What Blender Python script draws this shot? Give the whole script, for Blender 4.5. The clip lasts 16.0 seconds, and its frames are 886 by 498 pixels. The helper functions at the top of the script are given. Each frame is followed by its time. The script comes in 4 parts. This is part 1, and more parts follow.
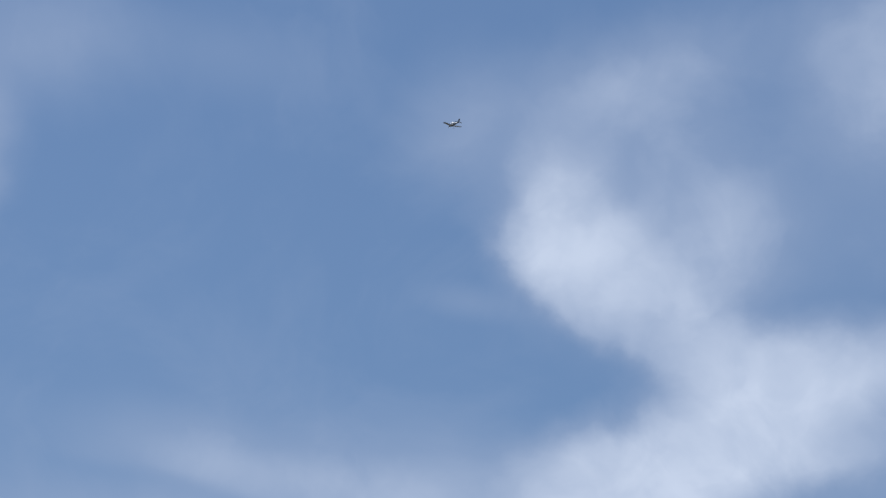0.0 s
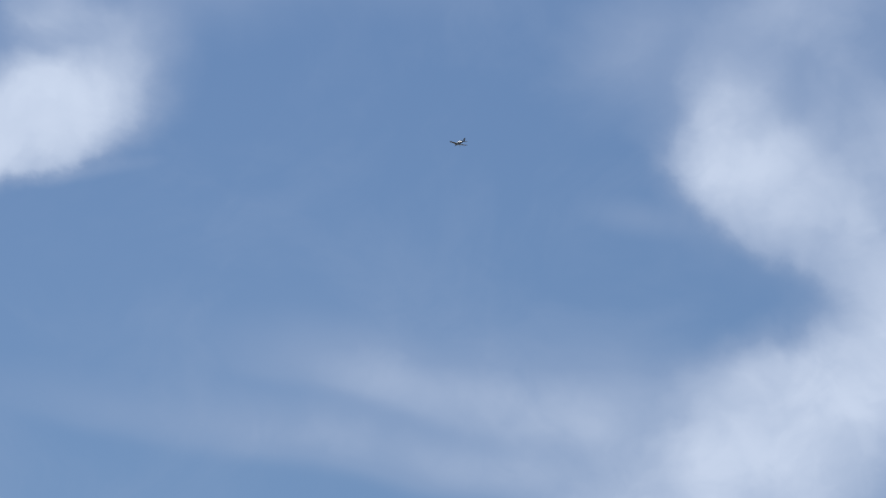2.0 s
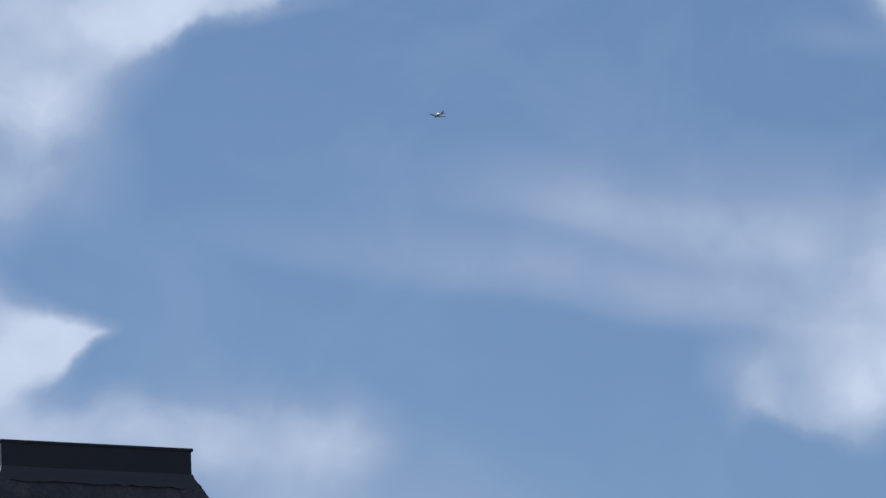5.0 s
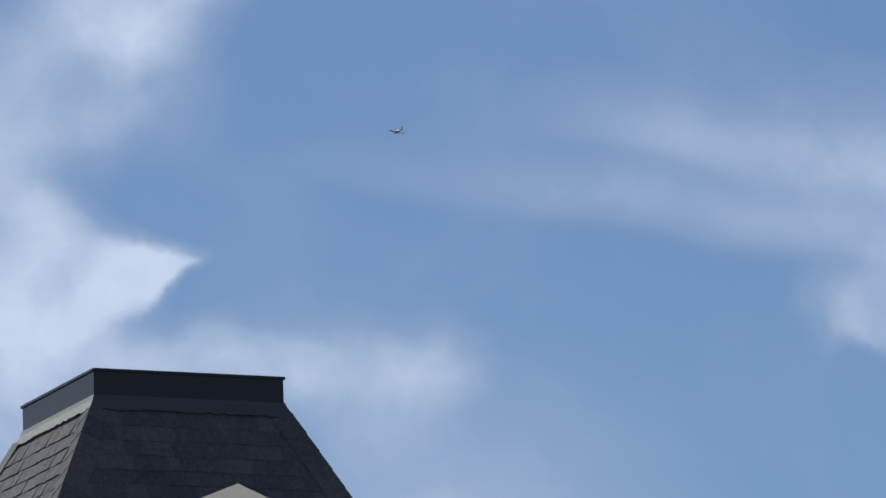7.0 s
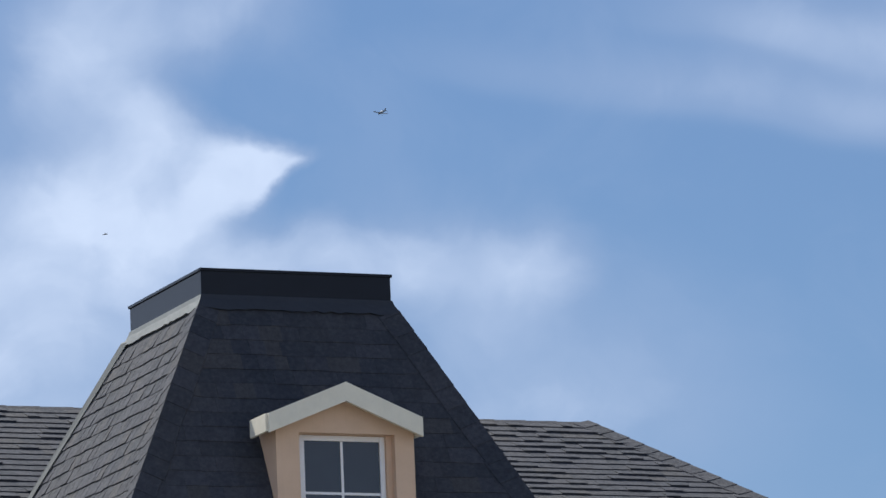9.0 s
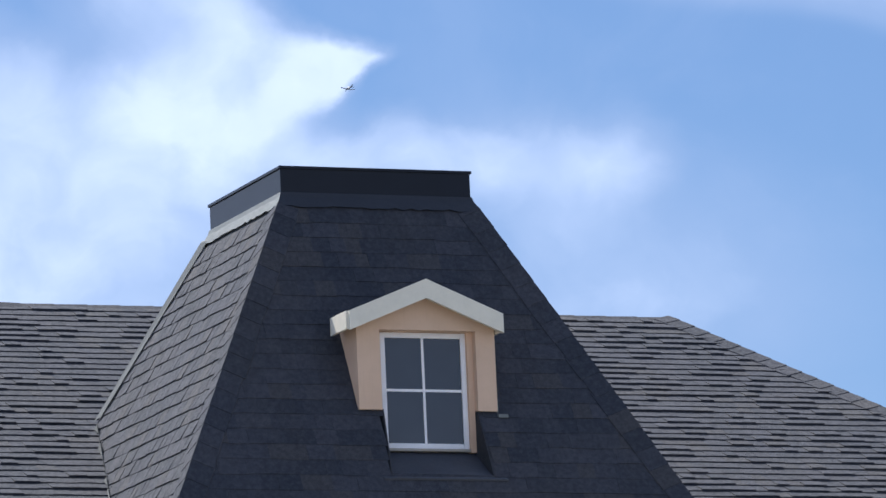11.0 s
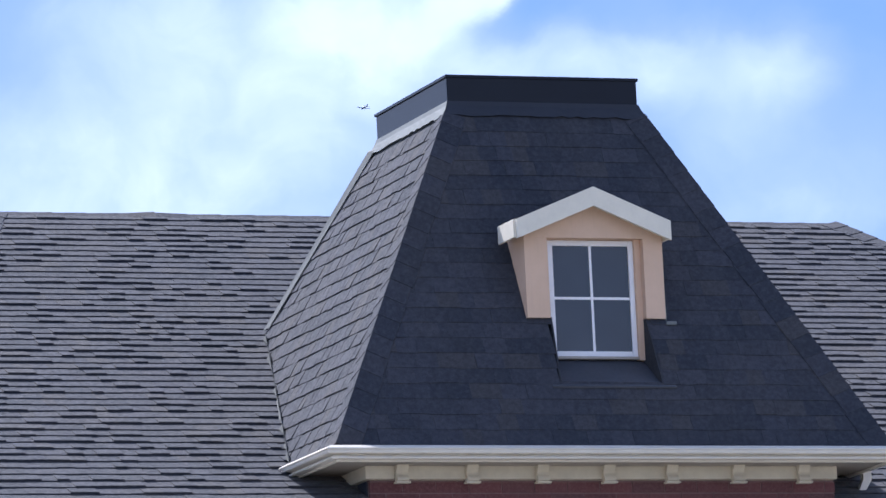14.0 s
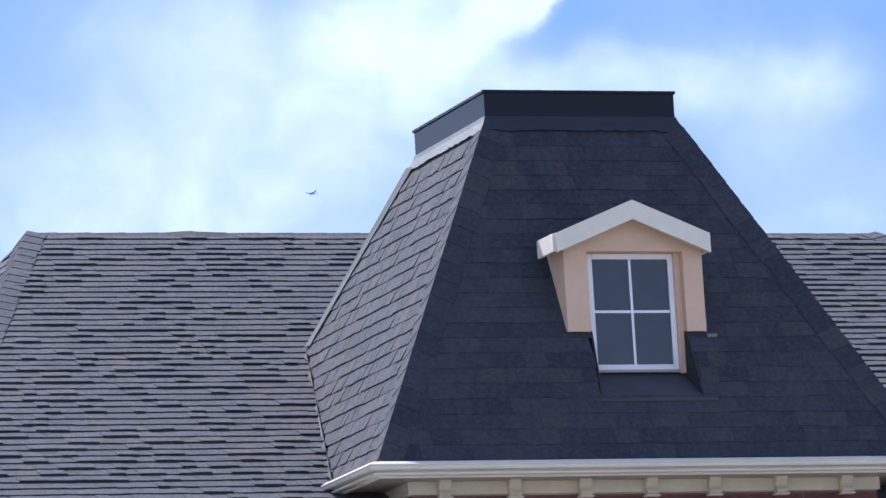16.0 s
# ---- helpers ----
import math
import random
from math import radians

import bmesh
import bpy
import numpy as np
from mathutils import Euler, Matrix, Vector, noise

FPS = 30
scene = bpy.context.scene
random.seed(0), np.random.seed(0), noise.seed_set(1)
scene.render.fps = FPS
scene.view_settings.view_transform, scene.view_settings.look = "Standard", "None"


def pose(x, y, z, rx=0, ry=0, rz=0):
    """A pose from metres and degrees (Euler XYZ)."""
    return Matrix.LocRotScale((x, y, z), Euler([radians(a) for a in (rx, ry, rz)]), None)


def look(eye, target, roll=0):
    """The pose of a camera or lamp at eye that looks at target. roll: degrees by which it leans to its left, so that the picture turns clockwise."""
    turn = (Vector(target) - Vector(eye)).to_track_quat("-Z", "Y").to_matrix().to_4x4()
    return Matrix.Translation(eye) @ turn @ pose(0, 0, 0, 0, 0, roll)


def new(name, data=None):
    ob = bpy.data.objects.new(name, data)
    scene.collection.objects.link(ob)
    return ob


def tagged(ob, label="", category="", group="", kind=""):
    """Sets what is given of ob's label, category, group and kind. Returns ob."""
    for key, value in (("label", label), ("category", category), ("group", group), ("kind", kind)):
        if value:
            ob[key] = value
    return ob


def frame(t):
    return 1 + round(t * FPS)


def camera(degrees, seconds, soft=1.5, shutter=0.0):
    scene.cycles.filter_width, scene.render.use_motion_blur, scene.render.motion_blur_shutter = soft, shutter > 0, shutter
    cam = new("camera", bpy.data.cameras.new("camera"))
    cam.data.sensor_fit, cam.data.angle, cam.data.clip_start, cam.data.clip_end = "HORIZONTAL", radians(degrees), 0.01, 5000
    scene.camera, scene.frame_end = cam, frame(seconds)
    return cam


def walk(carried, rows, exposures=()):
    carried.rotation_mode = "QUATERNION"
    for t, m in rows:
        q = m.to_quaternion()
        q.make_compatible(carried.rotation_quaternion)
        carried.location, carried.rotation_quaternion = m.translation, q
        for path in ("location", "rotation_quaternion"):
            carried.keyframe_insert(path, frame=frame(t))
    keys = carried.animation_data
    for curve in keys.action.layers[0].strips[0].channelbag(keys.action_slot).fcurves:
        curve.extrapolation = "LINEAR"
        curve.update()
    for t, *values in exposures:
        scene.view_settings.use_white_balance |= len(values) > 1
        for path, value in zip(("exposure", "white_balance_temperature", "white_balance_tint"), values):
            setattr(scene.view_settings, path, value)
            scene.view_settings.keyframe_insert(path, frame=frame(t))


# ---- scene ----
# ---------------------------------------------------------------- camera
EYE = Vector((0.0, 0.0, 1.6))
cam = camera(7.41, 16.0, soft=1.5)
# seconds, heading clockwise from +y, tilt, lean
TURNS = (
    (0, 27.611, 14.438, -0.407),
    (0.5, 27.016, 14.228, -0.358),
    (1, 26.507, 14.039, -0.305),
    (1.5, 26.263, 13.919, -0.303),
    (2, 26.142, 13.748, -0.301),
    (2.5, 25.852, 13.499, -0.387),
    (3, 25.460, 13.172, -0.586),
    (3.5, 25.060, 12.922, -0.977),
    (4, 24.786, 12.727, -1.311),
    (4.5, 24.579, 12.527, -1.592),
    (5, 24.371, 12.355, -1.849),
    (7.5, 23.367, 11.605, -1.938),
    (8, 23.144, 11.407, -2.076),
    (8.5, 22.888, 11.167, -2.220),
    (9, 22.632, 10.942, -2.294),
    (11.5, 21.731, 9.851, -2.523),
    (12, 21.501, 9.587, -2.452),
    (12.5, 21.257, 9.426, -2.602),
    (13, 20.964, 9.406, -2.648),
    (13.5, 20.671, 9.439, -2.713),
    (14, 20.462, 9.403, -2.783),
    (14.5, 20.265, 9.283, -2.985),
    (15, 20.117, 9.235, -3.146),
    (15.5, 20.088, 9.358, -3.315),
    (16, 20.134, 9.550, -3.477),
)


def sight(az, el):
    a, e = radians(az), radians(el)
    return Vector((math.sin(a) * math.cos(e), math.cos(a) * math.cos(e), math.sin(e)))


walk(cam, [(t, look(EYE, EYE + sight(az, el) * 50, lean)) for t, az, el, lean in TURNS],
     exposures=[(0, 0.0, 6300, 9), (5, 0.0, 6250, 8), (7.5, 0.02, 6150, 8), (9.0, 0.18, 6050, 8), (11.5, 0.58, 5680, 12), (12.5, 0.72, 5480, 15), (13.5, 0.75, 5480, 16), (16, 0.76, 5480, 17)])

# ---------------------------------------------------------------- light
SUN_AZ, SUN_EL = -20.0, 53.0
sun = new("sun", bpy.data.lights.new("sun", "SUN"))
sun.data.energy, sun.data.angle, sun.data.color = 5.0, radians(0.6), (1.0, 0.935, 0.83)
sun.matrix_world = look(sight(SUN_AZ, SUN_EL) * 100, (0, 0, 0))

world = bpy.data.worlds.new("sky")
scene.world = world
world.use_nodes = True
WT = world.node_tree
WT.nodes.clear()


def wn(kind, **props):
    n = WT.nodes.new(kind)
    for k, v in props.items():
        if k == "op":
            n.operation = v
        elif k == "vec":
            n.vector_type = v
        elif k == "ease":
            n.interpolation_type = v
    return n


def put(socket, value):
    if hasattr(value, "is_output"):
        WT.links.new(value, socket)
    else:
        socket.default_value = value


def wmath(op, a, b=0.0, clamp=False):
    n = wn("ShaderNodeMath", op=op)
    n.use_clamp = clamp
    put(n.inputs[0], a)
    put(n.inputs[1], b)
    return n.outputs[0]


def wrange(v, a, b, c, d, ease="SMOOTHSTEP"):
    n = wn("ShaderNodeMapRange", ease=ease)
    for i, x in enumerate((v, a, b, c, d)):
        put(n.inputs[i], x)
    return n.outputs[0]


def wnoise(vec, scale, detail, rough, dist=0.0):
    n = wn("ShaderNodeTexNoise")
    put(n.inputs["Vector"], vec)
    n.inputs["Scale"].default_value = scale
    n.inputs["Detail"].default_value = detail
    n.inputs["Roughness"].default_value = rough
    n.inputs["Distortion"].default_value = dist
    return n


def wmix(f, a, b, blend="MIX"):
    n = wn("ShaderNodeMix")
    n.data_type, n.blend_type = "RGBA", blend
    put(n.inputs[0], f)
    put(n.inputs[6], a)
    put(n.inputs[7], b)
    return n.outputs[2]


# the direction as degrees of heading and height
coords = wn("ShaderNodeTexCoord")
way = wn("ShaderNodeSeparateXYZ")
put(way.inputs[0], coords.outputs["Generated"])
heading = wmath("MULTIPLY", wmath("ARCTAN2", way.outputs[0], way.outputs[1]), 57.2958 * 0.978)
height = wmath("MULTIPLY", wmath("ARCSINE", way.outputs[2]), 57.2958)
flat = wn("ShaderNodeCombineXYZ")
put(flat.inputs[0], heading)
put(flat.inputs[1], height)


def warped(vec, scale, size, detail=4.0):
    n = wnoise(vec, scale, detail, 0.55)
    off = wn("ShaderNodeVectorMath", op="SUBTRACT")
    put(off.inputs[0], n.outputs["Color"])
    put(off.inputs[1], (0.5, 0.5, 0.5))
    big = wn("ShaderNodeVectorMath", op="MULTIPLY")
    put(big.inputs[0], off.outputs[0])
    put(big.inputs[1], (size, size, 0.0))
    add = wn("ShaderNodeVectorMath", op="ADD")
    put(add.inputs[0], vec)
    put(add.inputs[1], big.outputs[0])
    return add.outputs[0]


WARPED = warped(warped(flat.outputs[0], 0.7, 0.40, 2.0), 2.4, 0.24, 4.0)
DRAWN = warped(flat.outputs[0], 0.45, 0.35, 2.0)
CLEAR = [1.0]


def puff(az, el, wide, tall, turn, amount, inner, cut=None, smooth=False, top=None):
    """One soft patch of cloud; cut: the span of its height over which its underside fades in; smooth: drawn out by the wind;
    top: the slant of an upper edge and the span above the middle over which it fades out."""
    m = wn("ShaderNodeMapping", vec="TEXTURE")
    put(m.inputs[0], DRAWN if smooth else WARPED)
    m.inputs[1].default_value = (az, el, 0)
    m.inputs[2].default_value = (0, 0, radians(turn))
    m.inputs[3].default_value = (wide, tall, 1)
    far = wn("ShaderNodeVectorMath", op="LENGTH")
    put(far.inputs[0], m.outputs[0])
    if cut is None:
        left = wrange(far.outputs[1], 1.0, inner, 1.0, 1.0 - amount)
    else:
        s = wn("ShaderNodeSeparateXYZ")
        put(s.inputs[0], m.outputs[0])
        body = wrange(far.outputs[1], 1.0, inner, 0.0, amount)
        body = wmath("MULTIPLY", body, wrange(s.outputs[1], cut[0], cut[1], 0.0, 1.0))
        if top:
            n = (-math.sin(radians(top[0])), math.cos(radians(top[0])), 0)
            rise = wn("ShaderNodeVectorMath", op="DOT_PRODUCT")
            put(rise.inputs[0], DRAWN if smooth else WARPED)
            put(rise.inputs[1], n)
            zero = n[0] * az + n[1] * el
            body = wmath("MULTIPLY", body, wrange(rise.outputs[1], zero + top[1], zero + top[2], 1.0, 0.0))
        left = wmath("SUBTRACT", 1.0, body)
    CLEAR[0] = wmath("MULTIPLY", CLEAR[0], left)


# cloud with the bright core
puff(28.03, 14.42, 1.13, 0.95, -43, 0.58, 0.15, cut=(-0.66, -0.42))
puff(28.73, 13.84, 1.42, 0.90, -29, 0.40, 0.20, cut=(-0.65, -0.35))
puff(27.81, 14.38, 0.61, 0.72, -21, 0.30, 0.10)
puff(28.82, 14.41, 1.60, 1.33, -1, 0.50, 0.15)
puff(29.45, 13.47, 1.55, 0.61, -16, 0.34, 0.10)
puff(28.21, 15.55, 1.77, 0.88, 4, 0.44, 0.00)
puff(28.02, 15.08, 0.72, 0.61, -1, 0.30, 0.00)
puff(29.01, 15.98, 1.66, 0.61, 13, 0.34, 0.00)
puff(27.11, 15.47, 0.72, 1.00, -20, 0.27, 0.00)
puff(27.24, 14.00, 0.57, 0.21, -10, 0.20, 0.00, smooth=True)
puff(30.69, 15.99, 1.05, 1.38, -2, 0.52, 0.05)
puff(30.09, 14.92, 1.82, 1.82, -1, 0.24, 0.00)
# lower bank
puff(30.20, 13.38, 1.88, 0.66, 7, 0.64, 0.25)
puff(29.15, 12.72, 1.99, 0.61, 4, 0.62, 0.25)
puff(30.29, 12.79, 1.94, 0.94, -1, 0.45, 0.20)
puff(28.72, 12.10, 1.60, 0.94, -1, 0.58, 0.20)
puff(28.07, 12.72, 0.94, 0.33, 9, 0.30, 0.00)
puff(28.26, 11.66, 1.27, 1.55, -2, 0.55, 0.25)
puff(27.54, 11.11, 1.00, 0.61, 19, 0.45, 0.15)
puff(26.90, 11.07, 1.13, 0.76, -20, 0.48, 0.30, cut=(-0.62, -0.4))
puff(27.56, 11.46, 1.27, 1.05, -3, 0.45, 0.10)
puff(26.28, 11.11, 0.50, 0.39, -38, 0.35, 0.10)
# long streaks
puff(24.79, 12.68, 1.65, 0.54, -15, 0.34, 0.00, cut=(-0.6, -0.25), smooth=True)
puff(26.39, 12.40, 2.17, 0.71, -8, 0.32, 0.00, cut=(-0.62, -0.25), smooth=True)
puff(22.70, 12.39, 1.42, 0.40, -15, 0.18, 0.00, cut=(-0.7, -0.25), smooth=True)
puff(24.55, 12.08, 2.13, 0.50, -12, 0.33, 0.00, cut=(-0.65, -0.25), smooth=True)
puff(26.38, 11.80, 1.70, 0.57, -7, 0.36, 0.00, cut=(-0.65, -0.25), smooth=True)
puff(26.15, 12.45, 4.02, 1.18, -10, 0.17, 0.00, smooth=True)
puff(25.28, 12.22, 3.31, 0.66, -8, 0.15, 0.00, smooth=True)
puff(27.12, 12.28, 1.80, 0.95, -9, 0.26, 0.00, smooth=True)
# torn cloud
puff(22.01, 14.67, 1.28, 0.71, 18, 0.70, 0.40, cut=(-0.72, -0.42))
puff(21.37, 14.46, 0.95, 0.61, 22, 0.58, 0.30, cut=(-0.8, -0.5))
puff(22.56, 14.98, 0.88, 0.61, 10, 0.42, 0.20)
puff(21.60, 15.12, 1.22, 0.55, 0, 0.42, 0.20)
puff(22.56, 15.48, 0.88, 0.72, 0, 0.34, 0.10)
puff(22.18, 15.80, 0.77, 0.44, 1, 0.45, 0.20)
puff(22.99, 15.39, 0.61, 0.94, 0, 0.36, 0.10)
puff(22.67, 14.37, 0.71, 0.11, 13, 0.20, 0.00, smooth=True)
puff(20.54, 14.14, 1.27, 0.94, -1, 0.68, 0.35)
puff(22.37, 15.10, 0.77, 0.72, 0, 0.35, 0.10)
puff(21.74, 14.45, 1.05, 0.39, 17, 0.35, 0.10)
puff(20.67, 13.24, 0.88, 0.83, -21, 0.42, 0.05)
puff(20.19, 12.88, 0.55, 0.55, -1, 0.25, 0.00)
puff(23.54, 16.23, 1.44, 0.88, 1, 0.38, 0.00)
puff(25.17, 16.10, 1.56, 0.57, -10, 0.16, 0.00, smooth=True)
# pointed cloud
puff(20.61, 11.76, 0.83, 0.52, 35, 0.80, 0.45, cut=(-0.66, -0.36), top=(-17, 0.02, 0.29))
puff(19.60, 11.55, 1.33, 0.83, -1, 0.70, 0.30)
puff(19.90, 12.06, 1.00, 0.39, -29, 0.45, 0.20)
puff(19.15, 12.41, 1.27, 0.77, -1, 0.55, 0.20)
puff(19.40, 13.02, 1.38, 0.77, -1, 0.56, 0.15)
puff(19.85, 13.58, 1.60, 0.50, -2, 0.50, 0.10)
puff(19.21, 10.95, 1.66, 0.66, -2, 0.36, 0.20)
puff(20.11, 11.30, 0.61, 0.33, 24, 0.40, 0.20)
# low bank
puff(20.76, 10.91, 1.49, 0.50, -2, 0.44, 0.20)
puff(21.94, 10.87, 1.82, 0.50, -4, 0.36, 0.25)
puff(22.21, 10.48, 1.00, 0.72, -2, 0.22, 0.00)
puff(22.97, 10.81, 0.61, 0.53, -2, 0.24, 0.10)
puff(22.76, 10.18, 1.66, 0.94, -2, 0.10, 0.00)
puff(19.44, 10.57, 2.32, 0.88, -2, 0.38, 0.20)
# pale veil over the roofs
puff(18.06, 10.93, 2.65, 1.38, -2, 0.18, 0.20)
puff(17.14, 10.21, 3.32, 1.27, -2, 0.28, 0.20)
puff(16.78, 10.85, 3.10, 1.82, -3, 0.22, 0.15)
puff(19.17, 9.28, 7.56, 1.61, -2, 0.46, 0.20, smooth=True)
puff(17.43, 10.39, 2.88, 1.11, -2, 0.20, 0.10)
puff(17.67, 11.56, 1.82, 0.88, -3, 0.22, 0.20)
puff(18.19, 11.38, 1.16, 0.83, -3, 0.30, 0.10)
puff(22.87, 10.60, 0.72, 0.72, -2, 0.16, 0.00)
puff(17.88, 11.46, 1.82, 1.00, -2, 0.24, 0.20)
puff(19.53, 11.25, 1.27, 0.77, -2, 0.20, 0.20)
puff(22.14, 10.70, 1.33, 1.11, -3, 0.28, 0.05)
puff(22.95, 10.80, 0.66, 0.77, -3, 0.20, 0.00)
puff(23.34, 10.16, 2.21, 1.16, -3, 0.22, 0.00)
puff(23.49, 9.59, 2.49, 0.83, -3, 0.24, 0.00)

# broken cloud over the rest of the sky
afar = wn("ShaderNodeVectorMath", op="SUBTRACT")
put(afar.inputs[0], flat.outputs[0])
put(afar.inputs[1], (23.5, 11.5, 0))
gap = wn("ShaderNodeVectorMath", op="LENGTH")
put(gap.inputs[0], afar.outputs[0])
rest = wnoise(coords.outputs["Generated"], 3.0, 6.0, 0.55)
far_cloud = wmath("MULTIPLY", wrange(rest.outputs[0], 0.39, 0.63, 0.0, 0.78), wrange(gap.outputs[1], 9.0, 20.0, 0.0, 1.0))

fluff = wnoise(WARPED, 1.5, 4.0, 0.5, 0.3)
cover = wmath("SUBTRACT", 1.0, CLEAR[0])
cover = wmath("MULTIPLY", cover, wrange(fluff.outputs[0], 0.30, 0.70, 0.88, 1.10, "LINEAR"))
haze_noise = wnoise(WARPED, 0.55, 5.0, 0.6, 0.6)
cover = wmath("ADD", cover, wrange(haze_noise.outputs[0], 0.42, 0.75, 0.0, 0.12))
cover = wmath("ADD", cover, far_cloud, True)

air = wn("ShaderNodeTexSky")
air.sky_type, air.sun_disc = "NISHITA", False
air.sun_elevation, air.sun_rotation = radians(SUN_EL), radians(SUN_AZ)
air.altitude, air.air_density, air.dust_density, air.ozone_density = 150, 1.0, 0.6, 2.0
blue = wmix(1.0, air.outputs[0], (0.0545, 0.0602, 0.0702, 1), "MULTIPLY")
ramp = wn("ShaderNodeValToRGB")
put(ramp.inputs[0], cover)
CLOUD_GREY, CLOUD_WHITE = (0.36, 0.435, 0.60, 1), (0.615, 0.685, 0.83, 1)
ramp.color_ramp.elements[0].position, ramp.color_ramp.elements[0].color = 0.35, CLOUD_GREY
ramp.color_ramp.elements[1].position, ramp.color_ramp.elements[1].color = 0.95, CLOUD_WHITE
sky_colour = wmix(wrange(cover, 0.0, 0.85, 0.0, 1.0, "LINEAR"), blue, ramp.outputs[0])
shine = wn("ShaderNodeBackground")
put(shine.inputs[0], sky_colour)
shine.inputs[1].default_value = 1.0
world_out = wn("ShaderNodeOutputWorld")
WT.links.new(shine.outputs[0], world_out.inputs[0])

# ---------------------------------------------------------------- materials


class Mat:
    """A node material with short ways to add nodes."""

    def __init__(self, name, rough=0.6, metal=0.0, spec=0.5):
        self.m = bpy.data.materials.new(name)
        self.m.use_nodes = True
        self.t = self.m.node_tree
        self.b = self.t.nodes["Principled BSDF"]
        self.b.inputs["Roughness"].default_value = rough
        self.b.inputs["Metallic"].default_value = metal
        self.b.inputs["Specular IOR Level"].default_value = spec
        self.pos = self.t.nodes.new("ShaderNodeTexCoord").outputs["Object"]

    def set(self, socket, value):
        if hasattr(value, "is_output"):
            self.t.links.new(value, socket)
        else:
            socket.default_value = value

    def math(self, op, a, b=0.0):
        n = self.t.nodes.new("ShaderNodeMath")
        n.operation = op
        self.set(n.inputs[0], a)
        self.set(n.inputs[1], b)
        return n.outputs[0]

    def noise(self, scale, detail=4.0, rough=0.6, stretch=None, world=False):
        vec = self.pos
        if world:
            vec = self.t.nodes.new("ShaderNodeNewGeometry").outputs["Position"]
        if stretch:
            mp = self.t.nodes.new("ShaderNodeMapping")
            self.set(mp.inputs[0], vec)
            mp.inputs[3].default_value = stretch
            vec = mp.outputs[0]
        n = self.t.nodes.new("ShaderNodeTexNoise")
        self.set(n.inputs["Vector"], vec)
        n.inputs["Scale"].default_value, n.inputs["Detail"].default_value = scale, detail
        n.inputs["Roughness"].default_value = rough
        return n.outputs[0]

    def range(self, v, a, b, c, d):
        n = self.t.nodes.new("ShaderNodeMapRange")
        for i, x in enumerate((v, a, b, c, d)):
            self.set(n.inputs[i], x)
        return n.outputs[0]

    def mix(self, f, a, b, blend="MIX"):
        n = self.t.nodes.new("ShaderNodeMix")
        n.data_type, n.blend_type = "RGBA", blend
        self.set(n.inputs[0], f)
        self.set(n.inputs[6], a if hasattr(a, "is_output") else (*a, 1))
        self.set(n.inputs[7], b if hasattr(b, "is_output") else (*b, 1))
        return n.outputs[2]

    def dice(self):
        """A chance number for each piece, be it an object or an island of a mesh."""
        a = self.t.nodes.new("ShaderNodeObjectInfo").outputs["Random"]
        b = self.t.nodes.new("ShaderNodeNewGeometry").outputs["Random Per Island"]
        return self.math("FRACT", self.math("ADD", a, self.math("MULTIPLY", b, 7.31)))

    def colour(self, c):
        self.set(self.b.inputs["Base Color"], c if hasattr(c, "is_output") else (*c, 1))

    def bump(self, h, strength=0.3, dist=0.01):
        n = self.t.nodes.new("ShaderNodeBump")
        n.inputs["Strength"].default_value, n.inputs["Distance"].default_value = strength, dist
        self.set(n.inputs["Height"], h)
        self.set(self.b.inputs["Normal"], n.outputs[0])

    def plain(self, c, wear=0.12, scale=6.0):
        """Paint or metal of one colour, a little uneven and dusty."""
        n = self.noise(scale, 5, 0.65, world=True)
        fine = self.noise(scale * 9, 3, 0.6, world=True)
        dark = tuple(x * (1 - wear * 2.2) for x in c)
        c1 = self.mix(self.range(n, 0.35, 0.75, 0.0, 1.0), c, dark)
        self.colour(self.mix(self.range(fine, 0.5, 0.8, 0.0, wear), c1, (0.25, 0.22, 0.18)))
        self.bump(fine, 0.08, 0.004)
        return self.m


